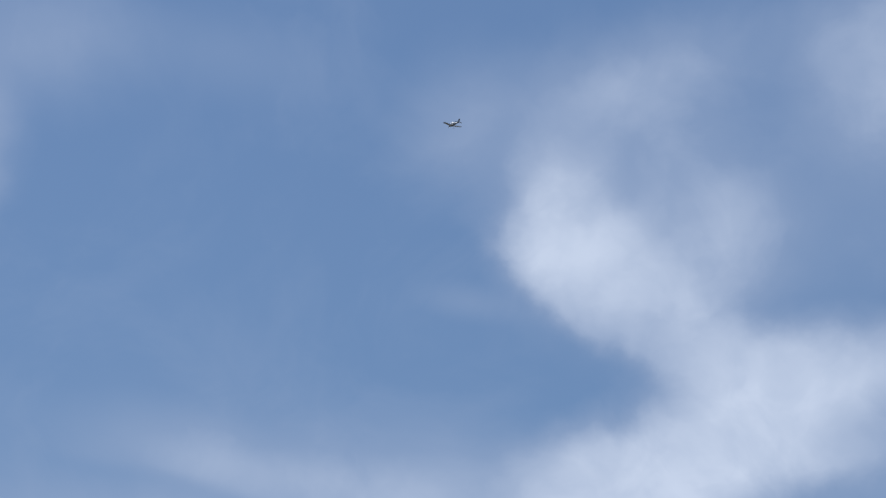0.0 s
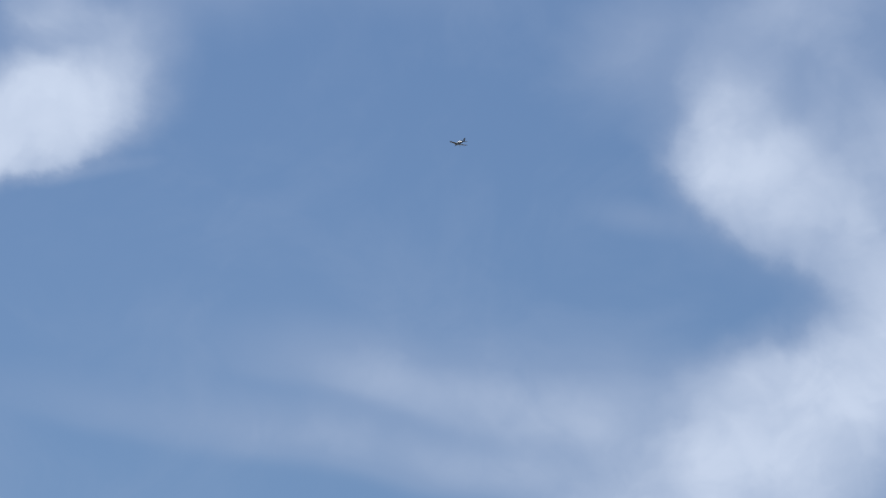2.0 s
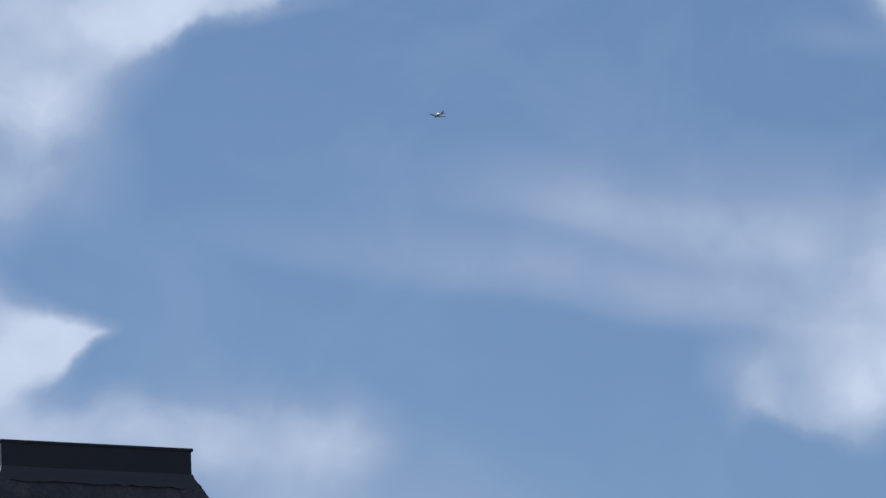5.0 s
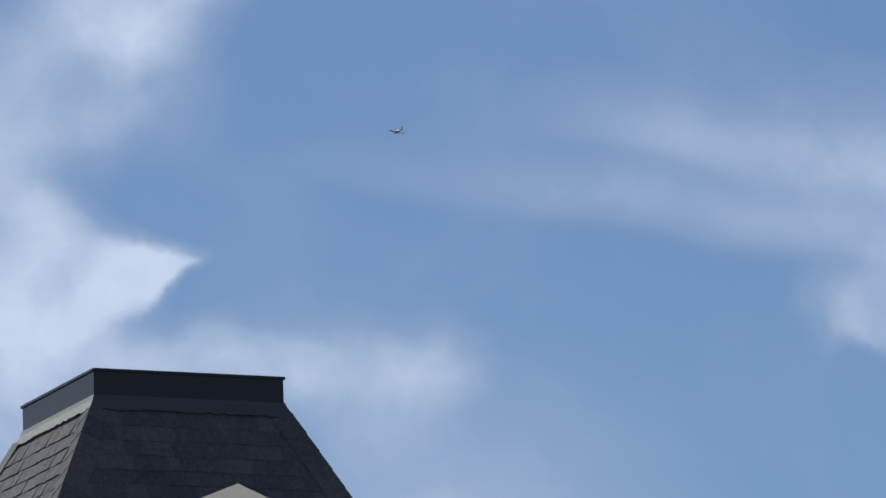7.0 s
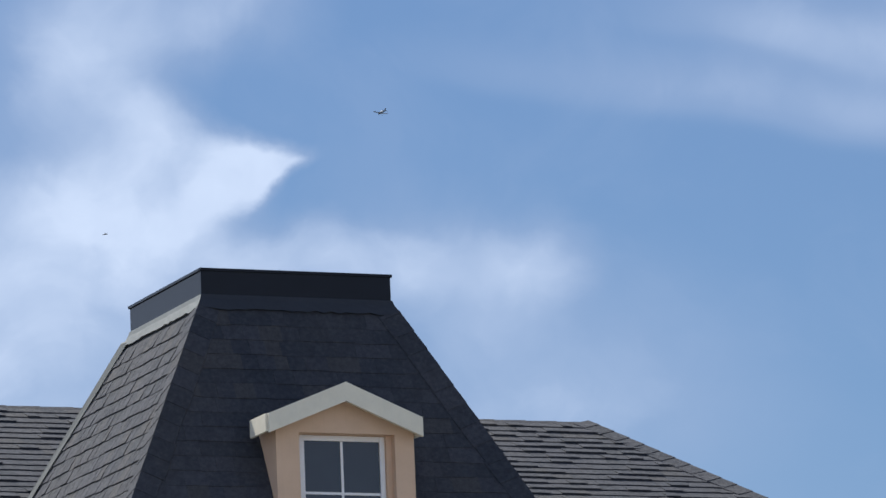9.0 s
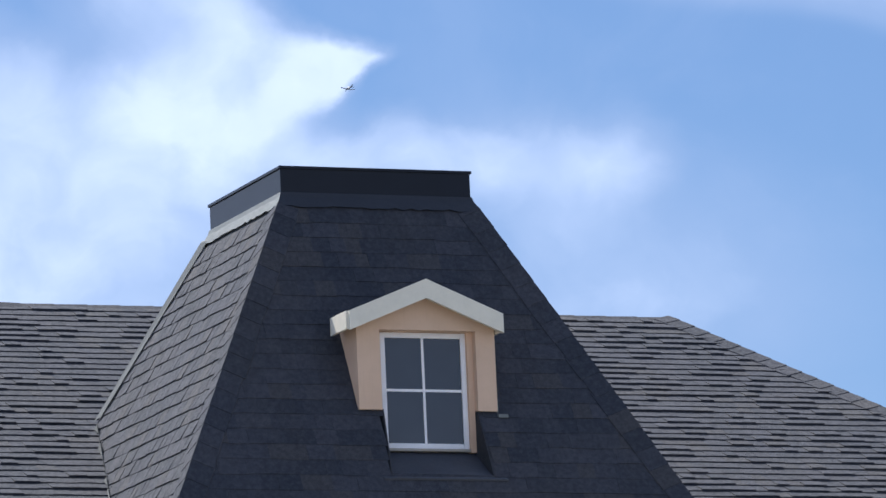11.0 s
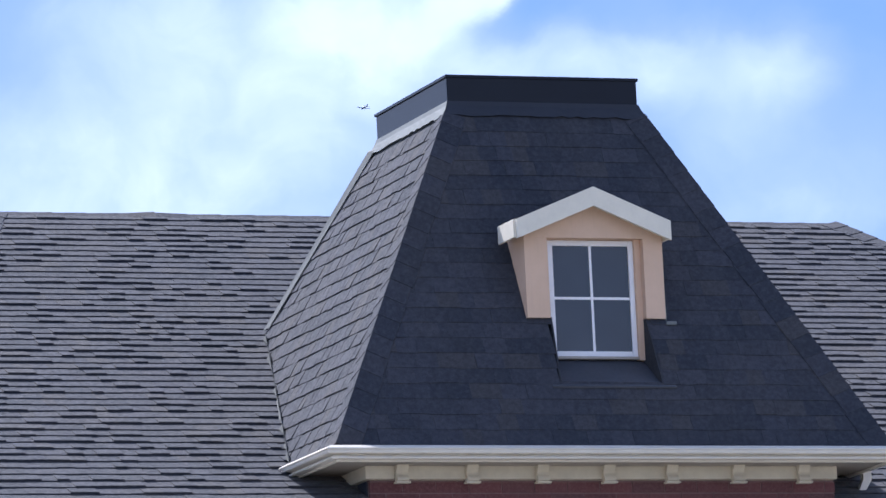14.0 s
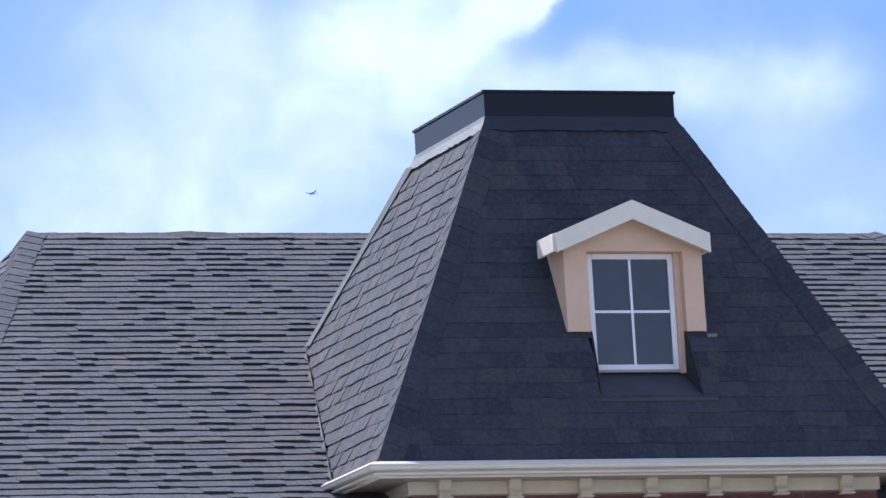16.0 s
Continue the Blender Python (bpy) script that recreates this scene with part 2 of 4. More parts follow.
def shingle_material():
    s = Mat("asphalt_shingle", 0.62, 0.0, 0.14)
    s.b.inputs["Sheen Weight"].default_value = 0.19
    s.b.inputs["Sheen Roughness"].default_value = 0.45
    d = s.dice()
    base = s.mix(d, (0.037, 0.042, 0.055), (0.069, 0.070, 0.085))
    s.set(s.b.inputs["Sheen Tint"], s.mix(s.range(s.noise(34, 4, 0.7, world=True), 0.38, 0.62, 0.0, 1.0), (0.42, 0.40, 0.39), (1.0, 0.95, 0.90)))
    odd = s.mix(s.range(d, 0.86, 0.90, 0.0, 0.6), base, (0.070, 0.065, 0.062))
    grit = s.noise(160, 3, 0.7, world=True)
    grain = s.mix(s.range(grit, 0.42, 0.66, 0.0, 0.7), odd, (0.026, 0.027, 0.034))
    blotch = s.noise(1.1, 5, 0.6, world=True)
    worn = s.mix(s.range(blotch, 0.45, 0.75, 0.0, 0.45), grain, (0.070, 0.065, 0.065))
    streak = s.noise(2.2, 4, 0.6, (6.0, 6.0, 0.35), world=True)
    fleck = s.noise(26, 3, 0.65, world=True)
    worn = s.mix(s.range(fleck, 0.40, 0.52, 0.12, 0.0), worn, (0.020, 0.021, 0.026))
    worn = s.mix(s.range(fleck, 0.54, 0.68, 0.0, 0.16), worn, (0.098, 0.092, 0.098))
    s.colour(s.mix(s.range(streak, 0.52, 0.75, 0.0, 0.45), worn, (0.033, 0.034, 0.040)))
    s.set(s.b.inputs["Roughness"], s.range(grit, 0.3, 0.7, 0.6, 0.82))
    s.set(s.b.inputs["Specular IOR Level"], s.range(fleck, 0.36, 0.64, 0.03, 0.16))
    s.bump(grit, 0.5, 0.004)
    return s.m


def brick_material():
    s = Mat("red_brick", 0.85, 0.0, 0.3)
    d = s.dice()
    base = s.mix(d, (0.110, 0.045, 0.050), (0.170, 0.065, 0.069))
    dark = s.mix(s.range(d, 0.75, 0.9, 0.0, 0.8), base, (0.10, 0.05, 0.055))
    n = s.noise(38, 5, 0.7, world=True)
    s.colour(s.mix(s.range(n, 0.45, 0.75, 0.0, 0.5), dark, (0.27, 0.15, 0.135)))
    s.bump(n, 0.5, 0.006)
    return s.m


def stone_material():
    s = Mat("cast_stone", 0.85, 0.0, 0.3)
    d = s.dice()
    base = s.mix(d, (0.30, 0.225, 0.20), (0.35, 0.265, 0.235))
    n = s.noise(24, 5, 0.7, world=True)
    s.colour(s.mix(s.range(n, 0.4, 0.8, 0.0, 0.5), base, (0.23, 0.175, 0.155)))
    s.bump(n, 0.4, 0.005)
    return s.m


def stucco_material():
    s = Mat("peach_stucco", 0.9, 0.0, 0.25)
    n = s.noise(4, 5, 0.65, world=True)
    fine = s.noise(120, 3, 0.7, world=True)
    run = s.noise(5, 4, 0.6, (9.0, 9.0, 0.5), world=True)
    c = s.mix(s.range(n, 0.35, 0.75, 0.0, 1.0), (0.74, 0.52, 0.37), (0.67, 0.465, 0.325))
    s.colour(s.mix(s.range(run, 0.55, 0.8, 0.0, 0.14), c, (0.40, 0.28, 0.21)))
    s.bump(fine, 0.4, 0.004)
    return s.m


def glass_material():
    s = Mat("window_glass", 0.03, 0.0, 0.6)
    n = s.noise(1.6, 3, 0.5, world=True)
    s.colour(s.mix(s.range(n, 0.4, 0.7, 0.0, 1.0), (0.010, 0.018, 0.034), (0.016, 0.026, 0.044)))
    wave = s.noise(2.2, 2, 0.5, world=True)
    s.bump(wave, 0.05, 0.02)
    return s.m


def metal_material(name, c, rough, metal, spec=0.5):
    s = Mat(name, rough, metal, spec)
    n = s.noise(3.5, 5, 0.6, (1.0, 1.0, 1.8), world=True)
    f = s.noise(30, 4, 0.65, world=True)
    s.colour(s.mix(s.range(n, 0.4, 0.72, 0.0, 0.55), c, tuple(x * 0.62 for x in c)))
    s.set(s.b.inputs["Roughness"], s.range(f, 0.3, 0.7, rough * 0.92, min(1.0, rough * 1.1)))
    s.bump(n, 0.05, 0.02)
    return s.m


SHINGLE = shingle_material()
BRICK = brick_material()
STONE = stone_material()
STUCCO = stucco_material()
GLASS = glass_material()
CAP_METAL = metal_material("dark_blue_grey_metal", (0.006, 0.008, 0.015), 0.17, 0.0, 0.2)
SKIRT = metal_material("dull_dark_flashing", (0.020, 0.023, 0.034), 0.6, 0.0)
FLASHING = metal_material("pale_flashing", (0.175, 0.185, 0.18), 0.65, 0.0)
VALLEY = metal_material("weathered_valley_metal", (0.050, 0.054, 0.053), 0.8, 0.0)
STRIP = metal_material("grey_hip_metal", (0.085, 0.092, 0.092), 0.7, 0.0)
TRIM = Mat("off_white_trim", 0.6).plain((0.84, 0.77, 0.63), 0.05)
GUTTER = Mat("cream_gutter_paint", 0.34).plain((0.80, 0.73, 0.62), 0.05)
FRIEZE = Mat("cream_frieze_paint", 0.6).plain((0.70, 0.62, 0.48), 0.08)
SOFFIT = Mat("soffit_paint", 0.6).plain((0.42, 0.37, 0.31), 0.08)
SASH = Mat("white_window_vinyl", 0.35).plain((0.90, 0.87, 0.87), 0.03)
MORTAR = Mat("grey_mortar", 0.95).plain((0.24, 0.155, 0.145), 0.18, 14)
MEMBRANE = Mat("black_roof_membrane", 0.85).plain((0.032, 0.034, 0.042), 0.15, 5)
# navy stands in for shade on the tower's side wall and the rear gable
SHADED_WALL = Mat("navy_wall_shade", 0.8).plain((0.035, 0.042, 0.065), 0.12, 5)
AIR_DARK = Mat("dark_aircraft_paint", 0.4).plain((0.050, 0.066, 0.095), 0.02, 1.0)
# pale paint of the spinner; on the canopy it stands in for sun glint
AIR_PALE = Mat("pale_paint_and_glint", 0.45).plain((0.70, 0.72, 0.74), 0.06, 1.0)
FEATHER = Mat("dark_feathers", 0.8).plain((0.03, 0.028, 0.026), 0.1, 20)
# paler than real ground, to throw fill light onto the shaded fronts
BOUNCE_GROUND = Mat("pale_bounce_ground", 0.95).plain((0.275, 0.265, 0.225), 0.20, 0.6)
APRON = metal_material("painted_apron_metal", (0.06, 0.064, 0.078), 0.6, 0.0)

# ---------------------------------------------------------------- building helpers


def thing(name, at, label, category, group="", kind=""):
    ob = new(name)
    ob.location = at
    ob.empty_display_size = 0.2
    return tagged(ob, label, category, group, kind)


def part(name, bm, material, parent, label="", kind=""):
    """One mesh, given in the place's own axes, under a thing or a part."""
    me = bpy.data.meshes.new(name)
    bmesh.ops.recalc_face_normals(bm, faces=bm.faces)
    bm.to_mesh(me)
    bm.free()
    me.materials.append(material)
    ob = new(name, me)
    ob.parent = parent
    if parent is not None and parent.type == "EMPTY":
        ob.matrix_parent_inverse = Matrix.Translation(-Vector(parent.location))
    return tagged(ob, label, kind=kind)


def block(bm, lo, hi, bevel=0.0):
    """A box between two corners, its edges rounded."""
    m = Matrix.LocRotScale([(a + b) / 2 for a, b in zip(lo, hi)], None, [max(abs(b - a), 1e-4) for a, b in zip(lo, hi)])
    made = bmesh.ops.create_cube(bm, size=1.0, matrix=m)
    if bevel:
        edges = list({e for v in made["verts"] for e in v.link_edges})
        bmesh.ops.bevel(bm, geom=edges, offset=bevel, segments=2, affect="EDGES", profile=0.5)
    return bm


def box(lo, hi, bevel=0.0):
    return block(bmesh.new(), lo, hi, bevel)


def slab(bm, ring, thick):
    """A plate from a ring of corners, as thick as the vector says."""
    a = [bm.verts.new(p) for p in ring]
    b = [bm.verts.new(Vector(p) + Vector(thick)) for p in ring]
    bm.faces.new(a)
    bm.faces.new(b[::-1])
    for i in range(len(a)):
        j = (i + 1) % len(a)
        bm.faces.new((a[i], b[i], b[j], a[j]))
    return bm


def plate(ring, thick):
    return slab(bmesh.new(), ring, thick)


def sweep(bm, profile, path, out, up=Vector((0, 0, 1))):
    """A profile of (outward, upward) pairs drawn along a path; out: the outward way at each of its points."""
    rings = []
    for p, o in zip(path, out):
        rings.append([bm.verts.new(Vector(p) + Vector(o) * a + up * b) for a, b in profile])
    n = len(profile)
    for r, s in zip(rings, rings[1:]):
        for i in range(n):
            j = (i + 1) % n
            bm.faces.new((r[i], r[j], s[j], s[i]))
    bm.faces.new(rings[0][::-1])
    bm.faces.new(rings[-1])
    return bm


def shingle_mesh(thick, name):
    """One shingle, a metre wide before it is scaled, its butt raised."""
    e = 0.168
    co = [(0, 0, -0.003), (1, 0, -0.003), (0, 0, thick), (1, 0, thick), (0, e, 0.0005), (1, e, 0.0005), (0, e, -0.004), (1, e, -0.004),
          (0, 0.012, thick + 0.0005), (1, 0.012, thick + 0.0005)]
    fa = [(0, 1, 3, 2), (2, 3, 9, 8), (8, 9, 5, 4), (4, 5, 7, 6), (0, 2, 8, 4, 6), (1, 7, 5, 9, 3)]
    me = bpy.data.meshes.new(name)
    me.from_pydata(co, [], fa)
    me.materials.append(SHINGLE)
    return me


SHINGLES = [shingle_mesh(t, "shingle") for t in (0.012, 0.021, 0.006, 0.011, 0.0035)]
EXPOSED = 0.143


class Slope:
    """A roof plane: its eave corner, the way along the eave, the way up the slope."""

    def __init__(self, corner, along, up):
        self.o, self.u, self.v = Vector(corner), Vector(along).normalized(), Vector(up).normalized()
        self.n = self.u.cross(self.v)
        self.m = Matrix((self.u, self.v, self.n)).transposed().to_4x4()

    def at(self, a, b, c=0.0):
        return self.o + self.u * a + self.v * b + self.n * c


def lay_shingles(slope, rows, left, right, parent, seed, skip=None, picked=None, widths=(0.13, 0.19, 0.26, 0.34), limit=300, first=0.0, hole=None, kinds=(0, 0, 1), jitter=0.003, joint=0.002):
    """Courses of shingles, each an object; those not picked are joined into one part."""
    rng = random.Random(seed)
    count, rest_v, rest_f = 0, [], []
    for r in range(rows):
        b = first + r * EXPOSED
        lo, hi = left(b + EXPOSED / 2), right(b + EXPOSED / 2)
        a = lo - rng.random() * 0.2
        while a < hi - 0.02:
            w = rng.choice(widths) * rng.uniform(0.85, 1.15)
            s, e = max(a, lo), min(a + w, hi)
            a += w
            gap = hole(b) if hole else None
            if gap and s < gap[1] and e > gap[0]:
                if s < gap[0]:
                    e = gap[0]
                elif e > gap[1]:
                    s = gap[1]
                else:
                    continue
            if e - s < 0.03:
                continue
            mid = slope.at((s + e) / 2, b + 0.07)
            if skip and skip(mid, (s + e) / 2, b):
                continue
            lift, kind = rng.uniform(0.0, 0.0015), rng.choice(kinds)
            turn = rng.uniform(-0.006, 0.006) / (e - s + 0.3)
            m = Matrix.Translation(slope.at(s + joint / 2, b + rng.uniform(-jitter, jitter), lift)) @ slope.m @ Matrix.Rotation(turn, 4, "Z") @ Matrix.Diagonal((e - s - joint, 1, 1, 1))
            if count < limit and (picked is None or picked(mid)):
                ob = new("shingle", SHINGLES[kind])
                ob.parent = parent
                ob.matrix_basis = m
                count += 1
            else:
                k = len(rest_v)
                rest_v += [m @ v.co for v in SHINGLES[kind].vertices]
                rest_f += [tuple(k + i for i in p.vertices) for p in SHINGLES[kind].polygons]
    if rest_v:
        me = bpy.data.meshes.new("shingle_rest")
        me.from_pydata(rest_v, [], rest_f)
        me.materials.append(SHINGLE)
        ob = new("shingle_rest", me)
        ob.parent = parent
        tagged(ob, kind="stuff")


def cap_row(name, start, end, way_a, way_b, parent, half=0.15, step=0.19, seed=1, thick=0.009, lift_by=0.016, hump=None):
    """Bent cap shingles along a hip or ridge, from its foot to its top; way_a and way_b fall away on both sides."""
    rng = random.Random(seed)
    start, end = Vector(start), Vector(end)
    run = (end - start)
    n = int(run.length / step)
    d = run.normalized()
    wa, wb = Vector(way_a).normalized(), Vector(way_b).normalized()
    up = -(wa + wb).normalized()
    for i in range(n + 1):
        a = start + d * (i * step)
        b = start + d * min((i + 1) * step + 0.05, run.length)
        bm = bmesh.new()
        j, h = rng.uniform(-0.006, 0.006), half * rng.uniform(0.96, 1.05)
        bulge = [hump[1] * math.exp(-(((s - hump[0]) / 0.16) ** 2)) if hump else 0.0 for s in ((a - start).length, (b - start).length)]
        ring = []
        for p, lift in ((a, lift_by + thick + bulge[0]), (b, lift_by + 0.002 + bulge[1])):
            ring.append([bm.verts.new(p + wa * (h + j) + up * (lift - 0.010)), bm.verts.new(p + up * (lift + 0.004)), bm.verts.new(p + wb * (h - j) + up * (lift - 0.010)),
                         bm.verts.new(p + wb * (h - j) + up * (lift - 0.010 - thick)), bm.verts.new(p + up * (lift - thick)), bm.verts.new(p + wa * (h + j) + up * (lift - 0.010 - thick))])
        for k in range(6):
            bm.faces.new((ring[0][k], ring[0][(k + 1) % 6], ring[1][(k + 1) % 6], ring[1][k]))
        bm.faces.new(ring[0])
        bm.faces.new(ring[1][::-1])
        part(name, bm, SHINGLE, parent)


# ---------------------------------------------------------------- ground
# unseen ground plane, added as a reflector for the walls and eaves
def ground_sheet():
    bm = bmesh.new()
    bmesh.ops.create_grid(bm, x_segments=24, y_segments=24, size=4500)
    ob = part("ground", bm, BOUNCE_GROUND, None)
    tagged(ob, "flat ground out of view, paled to bounce light upward", "ground", kind="structure")


ground_sheet()

# ---------------------------------------------------------------- main house
Z0 = 1.6
PITCH = 0.5317                       # rise over run of the main roof
RUN_Y0, RIDGE_Y = 47.98, 54.43       # eave and ridge of the main front slope
RIDGE_Z = 9.88 + Z0
EAVE_Z = RIDGE_Z - PITCH * (RIDGE_Y - RUN_Y0)
RIDGE_X0, RIDGE_X1, HIP = 16.25, 24.01, 0.47
BACK_Y = 2 * RIDGE_Y - RUN_Y0
HIPRUN = HIP * (RIDGE_Y - RUN_Y0)
EAVE_X0, EAVE_X1 = RIDGE_X0 - HIPRUN, RIDGE_X1 + HIPRUN

# tower mansard
TX0, TX1, TY0, TZ0 = 16.93, 21.44, 47.83, 6.955 + Z0      # foot of the front slope
CX0, CX1, CY0, CY1, CZ0, CZ1 = 18.495, 20.095, 49.307, 50.961, 9.885 + Z0, 10.097 + Z0   # metal cap
UX0, UX1, UY0, UY1, UZ = CX0 - 0.023, CX1 + 0.026, CY0 - 0.025, CY1 + 0.025, 9.80 + Z0  # head of the slopes
TY1 = UY1 + (UY0 - TY0)


def tower_side(z):
    """The tower's plan at a height: x0, x1, y0, y1."""
    f = (z - TZ0) / (UZ - TZ0)
    return TX0 + (UX0 - TX0) * f, TX1 + (UX1 - TX1) * f, TY0 + (UY0 - TY0) * f, TY1 + (UY1 - TY1) * f


def main_house():
    house = thing("main_house", (20, 54, 0), "brick house with a wide grey asphalt-shingled hip roof", "house")
    wall = bmesh.new()
    block(wall, (EAVE_X0 + 0.4, RUN_Y0 + 0.48, 0), (EAVE_X1 - 0.4, BACK_Y - 0.45, EAVE_Z + 0.1))
    part("wall", wall, BRICK, house)
    e = [Vector((EAVE_X0, RUN_Y0, EAVE_Z)), Vector((EAVE_X1, RUN_Y0, EAVE_Z)), Vector((EAVE_X1, BACK_Y, EAVE_Z)), Vector((EAVE_X0, BACK_Y, EAVE_Z))]
    r0, r1 = Vector((RIDGE_X0, RIDGE_Y, RIDGE_Z)), Vector((RIDGE_X1, RIDGE_Y, RIDGE_Z))
    down = (0, 0, -0.03)
    cut_y = 48.30
    cut_z = EAVE_Z + PITCH * (cut_y - RUN_Y0)
    h0, h1 = e[0].lerp(r0, (cut_y - RUN_Y0) / (RIDGE_Y - RUN_Y0)), e[1].lerp(r1, (cut_y - RUN_Y0) / (RIDGE_Y - RUN_Y0))
    deck = bmesh.new()
    slab(deck, (h0, h1, r1, r0), down)
    slab(deck, (e[0], (17.31, RUN_Y0, EAVE_Z), (17.31, cut_y, cut_z), h0), down)
    slab(deck, ((21.14, RUN_Y0, EAVE_Z), e[1], h1, (21.14, cut_y, cut_z)), down)
    front = part("front_slope", deck, MEMBRANE, house, "grey asphalt shingles in close courses")
    part("rear_slope", plate((e[2], e[3], r0, r1), down), SHINGLE, house)
    west = part("side_slope", plate((e[3], e[0], r0), down), MEMBRANE, house)
    part("side_slope", plate((e[1], e[2], r1), down), SHINGLE, house)
    for x0, x1 in ((EAVE_X0 + 0.02, 17.30), (21.15, EAVE_X1 - 0.02)):
        part("soffit", box((x0, RUN_Y0 + 0.02, EAVE_Z - 0.16), (x1, RUN_Y0 + 0.5, EAVE_Z - 0.05)), SOFFIT, house)
    # white gutter along the eave, stopped at the tower
    prof = [(0, 0), (0.0, -0.12), (0.07, -0.12), (0.10, -0.07), (0.125, -0.03), (0.125, 0.0), (0.115, 0.0), (0.11, -0.03), (0.02, -0.03), (0.012, 0.0)]
    for x0, x1 in ((EAVE_X0, 17.27), (21.18, EAVE_X1)):
        part("gutter", sweep(bmesh.new(), prof, [(x0, RUN_Y0 - 0.005, EAVE_Z - 0.04), (x1, RUN_Y0 - 0.005, EAVE_Z - 0.04)], [(0, -1, 0)] * 2), SASH, house, "white painted metal gutter")
    # cross gable on the rear slope, its verge just showing past the hip
    gy0, gy1, gx, gz, gr = 57.0, 60.6, 17.2, 10.33 + Z0, 3.0
    for sx in (-1, 1):
        part("gable_slope", plate(((gx, gy0, gz), (gx + sx * gr, gy0, gz - 0.56 * gr), (gx + sx * gr, gy1, gz - 0.56 * gr), (gx, gy1, gz)), (0, 0, -0.04)), SHINGLE, house)
        part("gable_verge", plate(((gx, gy0 - 0.02, gz + 0.012), (gx + sx * gr, gy0 - 0.02, gz - 0.56 * gr + 0.012), (gx + sx * gr, gy0 - 0.02, gz - 0.56 * gr - 0.06), (gx, gy0 - 0.02, gz - 0.06)), (0, 0.019, 0)), APRON, house)
    # the gable wall's shade is put into its navy colour
    part("gable_wall", plate(((gx - gr + 0.3, gy0 + 0.25, 7.5 + Z0), (gx + gr - 0.3, gy0 + 0.25, 7.5 + Z0), (gx + gr - 0.3, gy0 + 0.25, gz - 0.56 * gr + 0.1), (gx, gy0 + 0.25, gz - 0.05), (gx - gr + 0.3, gy0 + 0.25, gz - 0.56 * gr + 0.1)), (0, 0.1, 0)), SHADED_WALL, house)
    up = Vector((0, RIDGE_Y - RUN_Y0, RIDGE_Z - EAVE_Z))
    s = Slope(e[0], (1, 0, 0), up)
    k = HIPRUN / up.length
    rows = int(up.length / EXPOSED)

    def inside(p, a, b):
        x0, x1, y0, y1 = tower_side(p.z)
        if p.z > TZ0 - 0.05:
            return x0 + 0.12 < p.x < x1 - 0.12 and y0 < p.y < y1 - 0.15
        return False

    lay_shingles(s, rows, lambda b: (b + 0.10) * k, lambda b: EAVE_X1 - EAVE_X0 - (b + 0.10) * k, front, 5, skip=inside, widths=(0.10, 0.12, 0.15, 0.18, 0.22), joint=0.001, jitter=0.006, hole=lambda b: (17.31 - EAVE_X0, 21.14 - EAVE_X0) if s.at(0, b).z < TZ0 - 0.05 else None, picked=lambda p: 15.0 < p.x < 17.9 and p.y < 51.8)
    hu = Vector((HIPRUN, 0, RIDGE_Z - EAVE_Z))
    s2 = Slope(e[3], (0, -1, 0), hu)
    k2 = (RIDGE_Y - RUN_Y0) / hu.length
    lay_shingles(s2, int(hu.length / EXPOSED), lambda b: (b + 0.10) * k2, lambda b: BACK_Y - RUN_Y0 - (b + 0.10) * k2, west, 9, picked=lambda p: False)
    fall_f, fall_b = Vector((0, -1, -PITCH)), Vector((0, 1, -PITCH))
    for foot, top, a, c, sd in ((e[0], r0, Vector((1, 0, 0)), Vector((0, 1, 0)), 2), (e[1], r1, Vector((-1, 0, 0)), Vector((0, 1, 0)), 3)):
        d = (top - foot).normalized()
        wa = (a - d * a.dot(d)).normalized()
        wb = (c - d * c.dot(d)).normalized()
        cap_row("hip_shingle", foot, top + d * 0.02, wa, wb, house, half=0.16, seed=sd, lift_by=0.022)
    cap_row("ridge_shingle", r1, r0, fall_f, fall_b, house, half=0.13, step=0.30, seed=4, thick=0.007, lift_by=0.005, hump=(RIDGE_X1 - 17.68, 0.016))


main_house()


# ---------------------------------------------------------------- mansard tower
WIN_X0, WIN_X1, WIN_Y = 18.930, 19.640, 48.44
SILL_Z, HEAD_Z = 7.735 + Z0, 8.642 + Z0
WELL_X0, WELL_X1 = WIN_X0 - 0.085, WIN_X1 + 0.055
WELL_Z0, WELL_Z1 = 7.475 + Z0, 8.60 + Z0


def face_y(z):
    return tower_side(z)[2]


